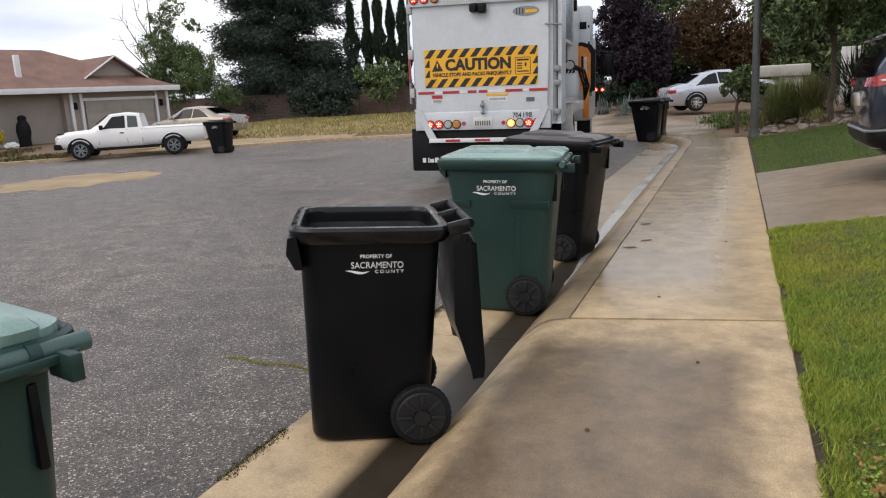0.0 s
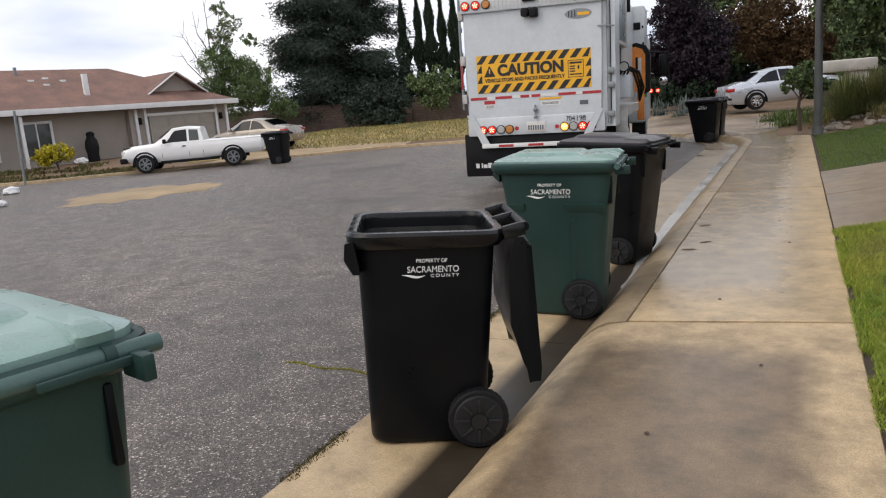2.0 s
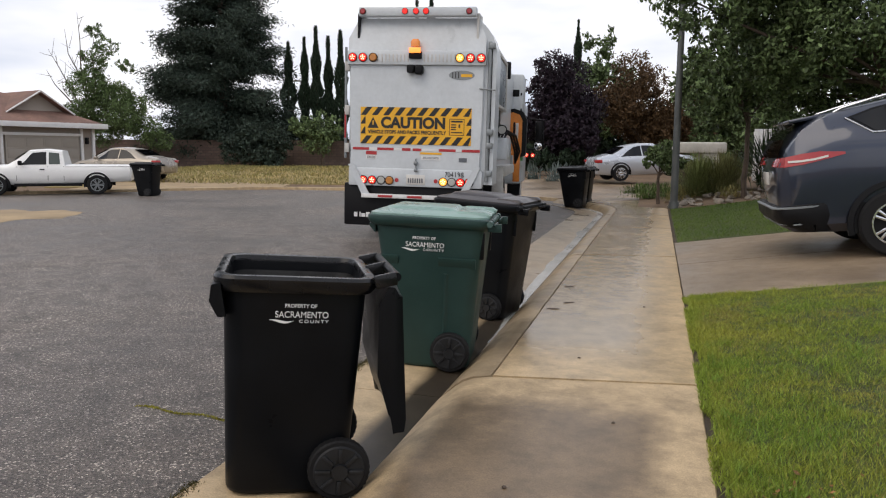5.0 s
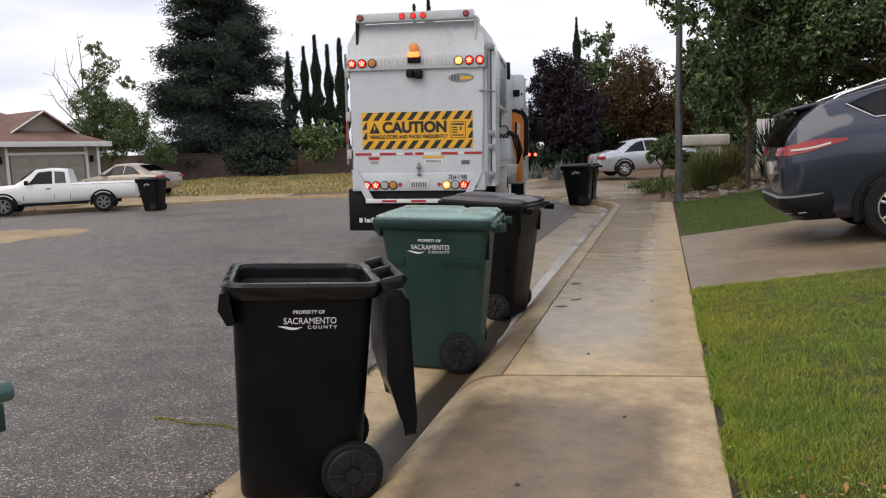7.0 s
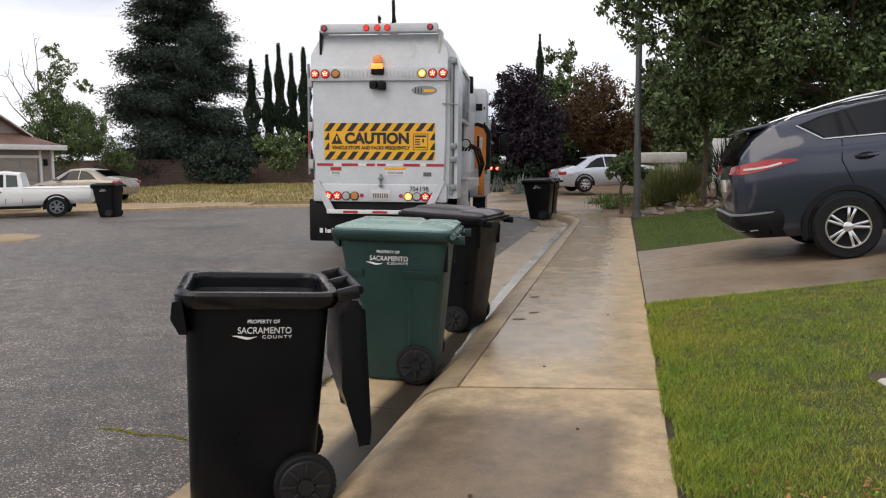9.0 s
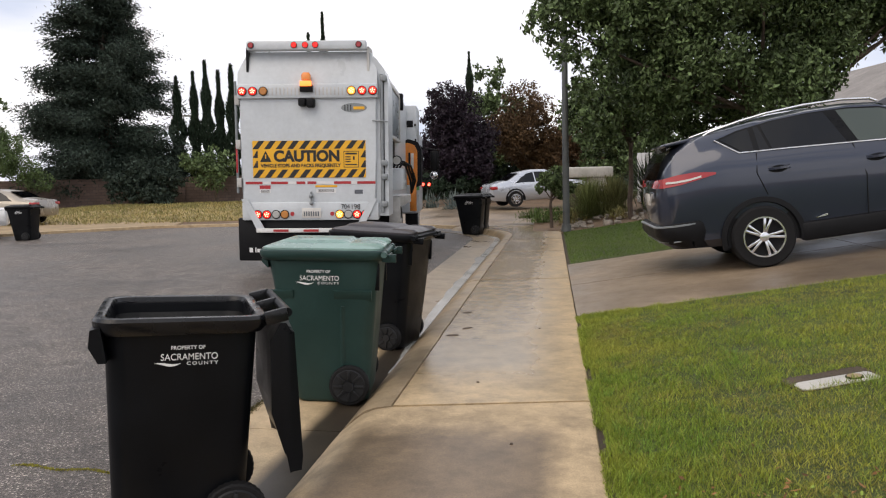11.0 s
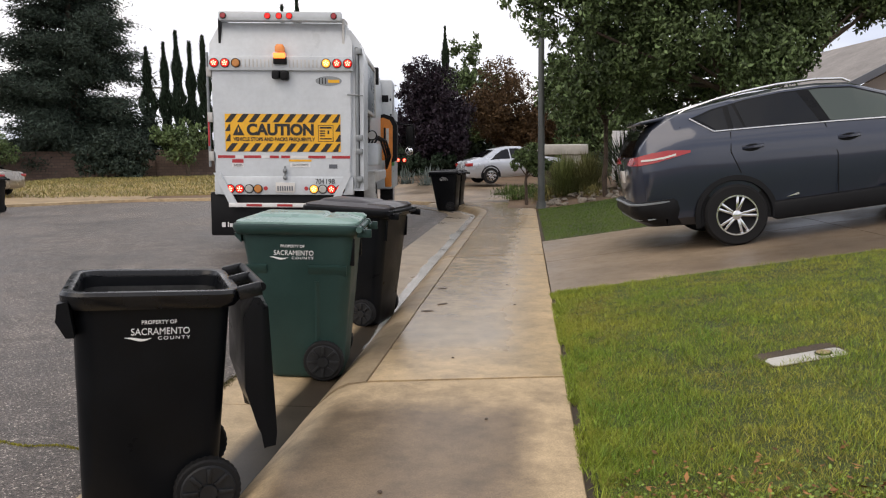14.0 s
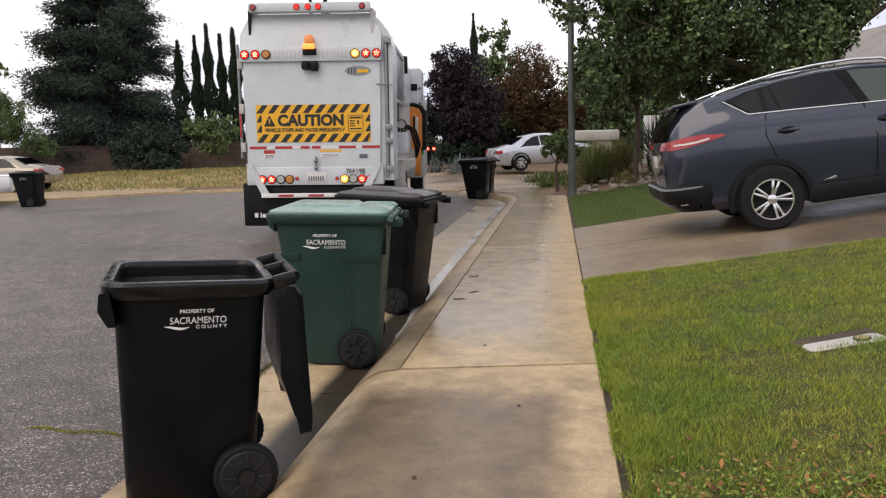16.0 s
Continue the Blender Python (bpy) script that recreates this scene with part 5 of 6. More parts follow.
    part("window_trim", bm, CHROME, suv, "bright trim under the windows")
bm = bmesh.new()
loft(bm, [rounded(-1.17 + k, -0.47, -0.924 + k * 0.4, 0.924 - k * 0.4, z, 0.3, 7) for z, k in ((0.33, 0.2), (0.42, 0.07), (0.52, 0.0), (0.62, 0.0), (0.655, 0.03))])
part("rear_bumper", bm, TRIM, suv)
bm = bmesh.new()
loft(bm, [rounded(-1.18 + k, -0.5, -0.928 + k, 0.928 - k, z, 0.31, 7) for z, k in ((0.612, 0.012), (0.618, 0.0), (0.632, 0.0), (0.64, 0.012))])
part("bumper_trim", bm, STEEL, suv)
bm = bmesh.new()
loft(bm, [rounded(-1.125, -0.7, -0.88, 0.88, z, 0.3, 7) for z in (0.43, 0.445)])
part("bumper_trim", bm, STEEL, suv)
boxed("number_plate", CLEARLENS, (-1.135, -0.18, 0.88), (-1.11, 0.18, 1.03), suv, 0.004)
bm = bmesh.new()
prism(bm, [(0.58, 0.49), (0.68, 0.52), (0.72, 0.525), (0.72, 0.5)], -0.935, -0.92)
part("side_badge", bm, CHROME, suv)

SEDAN = [(-1.0, 0.4, 0.7, 0.76, 0.66, 0.6), (-0.92, 0.32, 0.84, 0.98, 0.83, 0.72), (-0.5, 0.26, 0.9, 1.04, 0.87, 0.7), (-0.2, 0.24, 0.92, 1.1, 0.88, 0.66), (0.35, 0.22, 0.93, 1.38, 0.88, 0.58), (0.95, 0.21, 0.92, 1.45, 0.88, 0.57),
         (1.5, 0.21, 0.91, 1.42, 0.88, 0.57), (2.1, 0.22, 0.9, 1.13, 0.88, 0.62), (2.4, 0.24, 0.88, 0.95, 0.87, 0.7), (3.1, 0.28, 0.76, 0.84, 0.84, 0.7), (3.55, 0.36, 0.58, 0.64, 0.68, 0.58)]
swin = [([(0.02, 0.12), (0.9, 0.06), (0.9, 0.9), (0.62, 0.86), (0.32, 0.56)], GLASS), ([(0.95, 0.06), (2.0, 0.08), (1.82, 0.4), (1.52, 0.8), (1.3, 0.9), (0.95, 0.9)], GLASS)]


def sedan(name, m, paint, label):
    e, side = make_car(name, m, paint, SEDAN, 2.73, 0.325, label, swin, 7)
    across("rear_window", e, GLASS, [(-0.28, 1.1, 0.58), (0.0, 1.235, 0.55), (0.28, 1.36, 0.52)])
    across("windscreen", e, GLASS, [(1.62, 1.39, 0.52), (1.95, 1.23, 0.56), (2.25, 1.07, 0.6)])
    for s in (-1, 1):
        bm = bmesh.new()
        soft_box(bm, (-0.98, min(s * 0.5, s * 0.86), 0.76), (-0.72, max(s * 0.5, s * 0.86), 0.9), 0.04)
        part("tail_lamp", bm, REDLENS, e, "red tail lamp")
        bm = bmesh.new()
        soft_box(bm, (1.85, min(s * 0.88, s * 1.05), 0.92), (2.0, max(s * 0.88, s * 1.05), 1.06), 0.04)
        part("mirror", bm, paint, e)
    return e


sedan("parked_car", pose(8.65, 30.5, yard(9.0, 30.4) + 0.2, 0, 0, 4) @ pose(0, 0, 0, 0, -3.5, 0), SILVER, "silver saloon car parked on a far drive")
sedan("parked_car", pose(-11.3, 33.9, yard(-12, 33.9) + 0.09, 0, 0, 164), CHAMPAGNE, "champagne saloon car parked behind the pickup")
PICKUP = [(-1.12, 0.5, 0.9, 0.96, 0.78, 0.77), (-1.08, 0.45, 0.98, 1.03, 0.83, 0.81), (0.98, 0.4, 1.0, 1.04, 0.84, 0.82), (1.0, 0.38, 1.0, 1.06, 0.84, 0.8), (1.08, 0.36, 1.0, 1.52, 0.84, 0.64), (1.6, 0.36, 1.0, 1.58, 0.84, 0.63), (2.1, 0.36, 1.0, 1.54, 0.84, 0.62),
          (2.55, 0.36, 0.99, 1.2, 0.84, 0.68), (2.8, 0.37, 0.97, 1.04, 0.84, 0.75), (3.6, 0.42, 0.92, 0.99, 0.83, 0.74), (3.88, 0.46, 0.84, 0.9, 0.8, 0.72), (3.93, 0.5, 0.74, 0.8, 0.78, 0.7)]
pwin = [([(1.15, 0.12), (1.5, 0.1), (1.5, 0.88), (1.18, 0.88)], PALEGLASS), ([(1.58, 0.08), (2.4, 0.1), (2.0, 0.88), (1.58, 0.88)], GLASS)]
pickup, _ = make_car("parked_pickup", pose(-10.92, 27.75, 0.0, 0, 0, 196), CARWHITE, PICKUP, 3.14, 0.34, "white extended-cab pickup parked at the far kerb", pwin, 6, STEEL)
across("windscreen", pickup, PALEGLASS, [(2.2, 1.5, 0.56), (2.4, 1.36, 0.6), (2.62, 1.2, 0.64)])
for s in (-1, 1):
    for x in (1.04, 1.54, 2.5):
        rodded("door_gap", TRIM, (x, s * 0.842, 0.5), (x, s * 0.805, 0.99), 0.007, pickup, seg=6)
    boxed("door_handle", TRIM, (1.64, min(s * 0.83, s * 0.85), 0.86), (1.78, max(s * 0.83, s * 0.85), 0.9), pickup, 0.006)
    # Black box added under the sill in place of the shade there.
    boxed("rocker_shade", TRIM, (0.5, min(s * 0.6, s * 0.8), 0.3), (2.6, max(s * 0.6, s * 0.8), 0.4), pickup, 0.01)
boxed("hood_guard", TRIM, (3.55, -0.72, 0.93), (3.86, 0.72, 0.965), pickup, 0.012, "dark hood guard")
boxed("front_bumper", TRIM, (3.75, -0.82, 0.4), (4.02, 0.82, 0.6), pickup, 0.05)
boxed("grille", TRIM, (3.8, -0.56, 0.62), (3.965, 0.56, 0.87), pickup, 0.03)
for s in (-1, 1):
    boxed("headlamp", CLEARLENS, (3.78, min(s * 0.5, s * 0.8), 0.66), (3.93, max(s * 0.5, s * 0.8), 0.84), pickup, 0.02)
    boxed("mirror", TRIM, (2.3, min(s * 0.84, s * 1.0), 1.02), (2.42, max(s * 0.84, s * 1.0), 1.18), pickup, 0.03)

# ---- house across the court ----
house = tagged(new("house"), "single-storey taupe stucco house with a brown shingle roof and garage", "house")
house.matrix_basis = pose(-15.87, 41.0, 0.27, 0, 0, 54)
boxed("wall", STUCCO, (-6.0, 0.6, -0.3), (-0.5, 10, 2.4), house, 0.0)
boxed("wall", STUCCO, (-19, 1.0, -0.3), (-6.01, 10, 2.4), house, 0.0)
bm = bmesh.new()
ro = [(-19.6, 0.0), (0.0, 0.0), (0.0, 10.6), (-19.6, 10.6)]
lo = [bm.verts.new((x, y, 2.42)) for x, y in ro]
hi = [bm.verts.new((x, y, 2.62)) for x, y in ro]
rg = [bm.verts.new((-15, 5.3, 4.85)), bm.verts.new((-4.6, 5.3, 4.85))]
bm.faces.new(lo)
for i in range(4):
    bm.faces.new((lo[i], lo[(i + 1) % 4], hi[(i + 1) % 4], hi[i]))
bm.faces.new((hi[0], hi[1], rg[1], rg[0]))
bm.faces.new((hi[1], hi[2], rg[1]))
bm.faces.new((hi[2], hi[3], rg[0], rg[1]))
bm.faces.new((hi[3], hi[0], rg[0]))
roof = part("roof", bm, SHINGLE, house, smooth=False)
bm = bmesh.new()
for a, b in (((-19.65, -0.06, 2.4), (0.06, 0.0, 2.66)), ((0.0, -0.06, 2.4), (0.06, 10.6, 2.66))):
    soft_box(bm, a, b, 0.01)
part("fascia", bm, WHITETRIM, roof, "white fascia board")
bm = bmesh.new()
for e in (-1, 1):
    prism(bm, [(-2.8, 4.3), (-2.8 + e * 1.75, 3.17), (-2.8 + e * 1.75, 3.07), (-2.8, 4.18)], 1.15, 5.5)
part("gable", bm, SHINGLE, roof, smooth=False)
bm = bmesh.new()
prism(bm, [(-4.4, 3.1), (-1.2, 3.1), (-2.8, 4.2)], 1.57, 1.7)
part("gable_vent", bm, STUCCO, roof, "taupe gable panel", smooth=False)
bm = bmesh.new()
for a, b in (((-4.55, 1.12, 3.12), (-2.8, 1.12, 4.26)), ((-1.05, 1.12, 3.12), (-2.8, 1.12, 4.26))):
    rod(bm, a, b, 0.045, seg=4)
part("gable_trim", bm, WHITETRIM, roof)
for x, y, h in ((-11.2, 4.2, 0.5), (-9.6, 4.6, 0.4), (-13, 3.0, 0.35)):
    rodded("vent_pipe", STEEL, (x, y, 2.6 + y * 0.42), (x, y, 2.6 + y * 0.42 + h), 0.08, roof)
for x, y in ((-9.4, 3.6), (-8.6, 3.9), (-8.9, 3.0), (-7.9, 3.5)):
    boxed("roof_vent", WHITETRIM, (x, y, 2.58 + y * 0.42), (x + 0.28, y + 0.2, 2.72 + y * 0.42), roof, 0.02)
boxed("flue", WHITETRIM, (-7.6, 1.5, 2.9), (-7.36, 1.7, 4.3), roof, 0.01)
door = boxed("garage_door", DOORTAN, (-5.0, 0.5, -0.3), (-1.3, 0.6, 2.0), house, 0.0)
for i in range(4):
    for j in range(4):
        boxed("door_panel", DOORTAN, (-4.92 + j * 0.92, 0.492, -0.2 + i * 0.54), (-4.08 + j * 0.92, 0.5, 0.26 + i * 0.54), door, 0.012)
bm = bmesh.new()
for x in (-5.25, -1.2, -5.75, -0.55):
    soft_box(bm, (x, 0.46, -0.3), (x + 0.14, 0.6, 2.4), 0.01)
soft_box(bm, (-5.12, 0.45, 2.0), (-1.1, 0.59, 2.14), 0.01)
part("garage_trim", bm, WHITETRIM, house, "white door surround and corner boards")
for x in (-5.5, -0.85):
    boxed("wall_lamp", TRIM, (x - 0.07, 0.4, 1.6), (x + 0.07, 0.59, 1.95), house, 0.03)
for x0, x1 in ((-10.95, -9.75), (-13.6, -12.2), (-17.4, -15.2)):
    w = boxed("window", WINDOWGLASS, (x0, 0.95, 0.5), (x1, 1.0, 2.0), house, 0.0)
    bm = bmesh.new()
    for a, b in (((x0 - 0.12, 0.9, 0.38), (x0, 1.0, 2.12)), ((x1, 0.9, 0.38), (x1 + 0.12, 1.0, 2.12)), ((x0, 0.9, 2.0), (x1, 1.0, 2.12)), ((x0, 0.9, 0.38), (x1, 1.0, 0.5)), (((x0 + x1) / 2 - 0.03, 0.92, 0.5), ((x0 + x1) / 2 + 0.03, 0.99, 2.0))):
        soft_box(bm, a, b, 0.008)
    part("window_frame", bm, WHITETRIM, w, "white window frame")
for x in (-14.4, -11.3):
    boxed("porch_post", WHITETRIM, (x, 0.1, -0.3), (x + 0.14, 0.24, 2.42), house, 0.01)

# block wall behind the court
wall = tagged(boxed("wall_north", BLOCK, (-60, 56, -0.1), (6.5, 56.2, 2.3)), "brown concrete block garden wall", "wall", kind="structure")
boxed("coping", BLOCK, (-60, 55.97, 2.3), (6.5, 56.23, 2.36), wall, 0.01)
for i in range(5):
    boxed("pier", BLOCK, (-40 + i * 10.4, 55.9, -0.1), (-39.6 + i * 10.4, 56.0, 2.34), wall, 0.01)

# house beyond the driveway
home = tagged(new("house"), "pale house with a grey shingle roof beyond the driveway", "house")
home.matrix_basis = pose(18.6, 22.5, -0.1, 0, 0, -8)
boxed("wall", surface("cream_stucco", (0.42, 0.38, 0.33), 0.9, 0.1, 0.8, 40, 0.2), (-1.5, 0, -0.5), (14, 9, 2.6), home)
bm = bmesh.new()
prism(bm, [(-2.2, 2.45), (5.0, 5.9), (12.5, 2.45), (12.5, 2.7), (5.0, 6.15), (-2.2, 2.7)], -0.7, 9.5)
roof2 = part("roof", bm, GREYROOF, home, smooth=False)
bm = bmesh.new()
for a, b in (((-2.25, 2.55), (5.0, 6.05)), ((12.55, 2.55), (5.0, 6.05))):
    rings = [[(a[0], y, a[1] - 0.12), (a[0], y, a[1] + 0.14), (b[0], y, b[1] + 0.14), (b[0], y, b[1] - 0.12)] for y in (-0.76, -0.7)]
    loft(bm, rings)
part("barge_board", bm, PAINTBLUE, roof2, "slate-blue barge board", smooth=False)
bm = bmesh.new()
prism(bm, [(-1.4, 2.6), (5.0, 5.75), (11.5, 2.6)], -0.02, 0.1)
part("gable_wall", bm, STUCCO, home, smooth=False)
shed = tagged(new("garden_wall"), "low pale capped garden wall with a pillar", "wall")
boxed("cap", PALECONCRETE, (8.9, 23.9, 1.55), (10.5, 24.6, 1.9), shed, 0.06)
boxed("pillar", PALECONCRETE, (9.75, 24.0, 0.1), (10.3, 24.5, 1.55), shed, 0.03)
boxed("panel", BARK, (8.95, 24.15, 0.1), (9.7, 24.35, 1.3), shed, 0.02)
white_gate = tagged(new("side_gate"), "white boarded side gate under the trees", "gate")
for i in range(9):
    boxed("board", WHITETRIM, (10.95 + i * 0.14, 23.0, 0.3), (11.07 + i * 0.14, 23.05, 2.3), white_gate, 0.008)
boxed("rail", WHITETRIM, (10.95, 23.05, 0.8), (12.2, 23.1, 0.92), white_gate, 0.008)
boxed("rail", WHITETRIM, (10.95, 23.05, 2.1), (12.2, 23.1, 2.22), white_gate, 0.008)
fence = tagged(boxed("fence", surface("dark_boards", (0.07, 0.055, 0.045), 0.9, 0.3, 1, 12, 0.4), (5.0, 47, 0.2), (40, 47.12, 2.4)), "dark weathered board fence behind the trees", "fence")

# ---- trees and plants ----
LEAF = leaf_material("broad_leaf", (0.1, 0.145, 0.06), 0.75, 0.5)
NEEDLE = leaf_material("conifer_needles", (0.037, 0.055, 0.042), 0.6, 0.7)
PURPLE = leaf_material("purple_leaf", (0.024, 0.016, 0.024), 0.6, 0.5)
RUST = leaf_material("rust_leaf", (0.085, 0.05, 0.024), 0.5, 0.6)
LIGHTLEAF = leaf_material("light_leaf", (0.1, 0.15, 0.058), 0.5, 0.5)
CYPRESS = leaf_material("cypress_leaf", (0.022, 0.038, 0.022), 0.5, 0.7)


def unit(a):
    return a / np.maximum(1e-6, np.linalg.norm(a, axis=1))[:, None]


def limb(bm, a, b, r0, r1, rng, bends=4):
    a, b = Vector(a), Vector(b)
    p, r = a, r0
    for i in range(1, bends + 1):
        q = a.lerp(b, i / bends) + Vector((rng.uniform(-1, 1), rng.uniform(-1, 1), rng.uniform(-0.5, 0.5))) * (b - a).length * 0.04 * (i < bends)
        k = r0 + (r1 - r0) * i / bends
        rod(bm, p, q, r, k, 8)
        p, r = q, k


def leafy(name, m, trunk_h, trunk_r, blobs, count, size, material, label, seed, bare=()):
    """Trunk, limbs to every cluster, and leaves in clumps on the clusters' outer parts."""
    rng, nr = random.Random(seed), np.random.default_rng(seed)
    e = tagged(new("tree"), label, "tree")
    e.matrix_basis = m
    bm = bmesh.new()
    limb(bm, (0, 0, -0.1), (0, 0, trunk_h), trunk_r, trunk_r * 0.7, rng)
    for (x, y, z), r in blobs[::2 if len(blobs) < 30 else 4]:
        limb(bm, (0, 0, trunk_h * rng.uniform(0.8, 1.0)), (x, y, z), trunk_r * 0.32, 0.012, rng)
    for tip in bare:
        limb(bm, (0, 0, trunk_h), tip, trunk_r * 0.4, 0.01, rng)
        for _ in range(9):
            t = rng.uniform(0.35, 0.95)
            p = Vector((0, 0, trunk_h)).lerp(Vector(tip), t)
            limb(bm, p, p + Vector((rng.uniform(-1, 1), rng.uniform(-1, 1), rng.uniform(0.1, 1))) * 1.1, 0.018, 0.006, rng, 2)
    part("trunk", bm, BARK, e)
    vol = np.array([r ** 2 for _, r in blobs])
    cs, us, vs = [], [], []
    for ((x, y, z), r), k in zip(blobs, (count * vol / vol.sum()).astype(int)):
        tw = max(6, k // 22)
        d = unit(nr.standard_normal((tw, 3)))
        rad = r * (0.45 + 0.62 * nr.random(tw) ** 0.6)
        mid = d * rad[:, None] * np.array([1, 1, 0.8])
        which = nr.integers(0, tw, k)
        c = mid[which] + nr.normal(0, r * 0.11, (k, 3))
        u = unit(nr.standard_normal((k, 3)) + np.array([0, 0, -0.7])) * (size * nr.uniform(0.6, 1.3, k))[:, None]
        v = unit(np.cross(u, nr.standard_normal((k, 3)))) * (size * nr.uniform(0.6, 1.1, k))[:, None]
        cs.append(c + np.array([x, y, z]))
        us.append(u)
        vs.append(v)
    scatter_quads("crown", np.concatenate(cs), np.concatenate(us), np.concatenate(vs), material, e)
    return e


def blobs_in(seed, n, cx, cy, cz, rx, ry, rz, r0, r1):
    rng = random.Random(seed)
    out = []
    while len(out) < n:
        p = [rng.uniform(-1, 1) for _ in range(3)]
        if sum(v * v for v in p) < 1:
            out.append(((cx + p[0] * rx, cy + p[1] * ry, cz + p[2] * rz), rng.uniform(r0, r1)))
    return out


def conifer(m, high, wide, base, label, seed, count=26000):
    nr, rng = np.random.default_rng(seed), random.Random(seed)
    e = tagged(new("tree"), label, "tree")
    e.matrix_basis = m
    bm = bmesh.new()
    rod(bm, (0, 0, -0.2), (0, 0, high * 0.96), 0.38, 0.04, 12)
    arms = []
    z = base
    while z < high * 0.97:
        f = (z - base) / (high - base)
        for _ in range(5):
            a = rng.uniform(0, math.tau)
            ln = wide * (1 - f) ** 0.8 * rng.uniform(0.55, 1.12) + 0.25
            tip = Vector((ln * math.cos(a), ln * math.sin(a), z + ln * rng.uniform(-0.25, 0.12)))
            rod(bm, (0, 0, z), tip, 0.05 * (1 - f) + 0.012, 0.008, 5)
            arms.append((Vector((0, 0, z)), tip, ln))
        z += 0.38 + 0.2 * rng.random()
    for _ in range(90):
        z = base + (high - base) * rng.uniform(0.02, 0.85) ** 1.2
        f = (z - base) / (high - base)
        a, ln = rng.uniform(0, math.tau), wide * (1 - f) ** 0.8 * rng.uniform(0.5, 1.05) + 0.25
        tip = Vector((ln * math.cos(a), ln * math.sin(a), z + ln * rng.uniform(-0.3, 0.15)))
        rod(bm, (0, 0, z), tip, 0.05 * (1 - f) + 0.012, 0.008, 5)
        arms.append((Vector((0, 0, z)), tip, ln))
    part("trunk", bm, BARK, e)
    wts = np.array([ln for _, _, ln in arms])
    pick = nr.choice(len(arms), count, p=wts / wts.sum())
    A, B = np.array([a[:] for a, _, _ in arms])[pick], np.array([b[:] for _, b, _ in arms])[pick]
    L = wts[pick]
    t = 0.18 + 0.85 * nr.random(count) ** 0.75
    c = A + (B - A) * t[:, None] + nr.normal(0, 1, (count, 3)) * np.stack([0.1 + 0.1 * L * 0.8, 0.1 + 0.1 * L * 0.8, 0.1 + 0.036 * L], 1)
    c[:, 2] -= 0.18 * nr.random(count)
    u = unit((B - A) / L[:, None] * 0.8 + nr.standard_normal((count, 3)) * 0.6 + np.array([0, 0, -0.25])) * nr.uniform(0.09, 0.2, count)[:, None]
    v = unit(np.cross(u, nr.standard_normal((count, 3)))) * nr.uniform(0.045, 0.09, count)[:, None]
    scatter_quads("crown", c, u, v, NEEDLE, e)
    return e


conifer(pose(-14.5, 60.5, 0.3), 24.0, 6.3, 1.4, "tall dark redwood behind the block wall", 11, 260000)
leafy("shrub", pose(-11.0, 53.5, 0.3), 0.5, 0.12, blobs_in(3, 16, 0, 0, 1.5, 2.4, 1.2, 1.2, 0.7, 1.1), 10500, 0.12, NEEDLE, "dark dense shrub against the block wall", 21)


def cypress(m, high, r, seed):
    nr = np.random.default_rng(seed)
    e = tagged(new("tree"), "narrow dark columnar cypress", "tree", "cypresses beyond the wall")
    e.matrix_basis = m
    rodded("trunk", BARK, (0, 0, -0.2), (0, 0, high * 0.9), 0.14, e, 0.03)
    n = 5200
    f = nr.random(n)
    prof = r * np.minimum(1, (1.02 - f) * 2.2) * (0.75 + 0.25 * np.minimum(1, f * 5)) * (0.85 + 0.3 * np.sin(f * 23 + seed))
    a = nr.uniform(0, math.tau, n)
    q = prof * np.sqrt(nr.uniform(0.35, 1.1, n))
    c = np.stack([q * np.cos(a), q * np.sin(a), 0.4 + f * (high - 0.4)], 1)
    u = unit(np.stack([np.cos(a) * 0.3, np.sin(a) * 0.3, np.ones(n)], 1) + nr.normal(0, 0.25, (n, 3))) * nr.uniform(0.14, 0.3, n)[:, None]
    v = unit(np.cross(u, nr.standard_normal((n, 3)))) * 0.09
    scatter_quads("crown", c, u, v, CYPRESS, e)


for i, (x, y, h, r) in enumerate(((-9.25, 60, 9.6, 0.62), (-8.05, 60.3, 10.0, 0.5), (-7.1, 60, 10.8, 0.55), (-6.2, 60.4, 10.1, 0.45), (-5.2, 60, 10.5, 0.6), (-3.6, 60.2, 11.0, 0.55), (-2.2, 60, 11.4, 0.55), (15.7, 70, 13.3, 0.62), (2.0, 64, 15.4, 0.55), (0.8, 64, 13.7, 0.4))):
    cypress(pose(x, y, 0.3), h, r, i + 1)
leafy("tree", pose(-21.2, 52, 0.3), 3.0, 0.2, blobs_in(8, 11, 0.5, 0, 4.2, 2.6, 2.0, 2.0, 0.7, 1.3) + [((2.2, 0, 3.2), 1.2), ((3.5, 0, 2.6), 1.1), ((1.6, 0, 4.8), 1.1), ((3.0, 0, 4.2), 1.0), ((4.4, 0, 2.0), 0.9), ((0.3, 0, 7.2), 0.9), ((1.2, 0, 8.1), 0.7), ((0.4, 0.3, 9.2), 0.6), ((2.4, 0, 6.9), 0.6), ((0.2, 0, 6.0), 0.9)], 30000, 0.085, LIGHTLEAF,
      "light green tree with bare dead branches", 31, [(-2.6, 0, 7.9), (-1.6, 0.3, 9.3), (-2.9, 0.2, 6.6), (-0.6, 0, 10.3)])
leafy("tree", pose(-6.0, 54, 0.3), 1.5, 0.15, blobs_in(9, 8, 0, 0, 2.9, 1.8, 1.2, 1.3, 0.8, 1.2), 4500, 0.13, LEAF, "dark green bush against the block wall", 33)
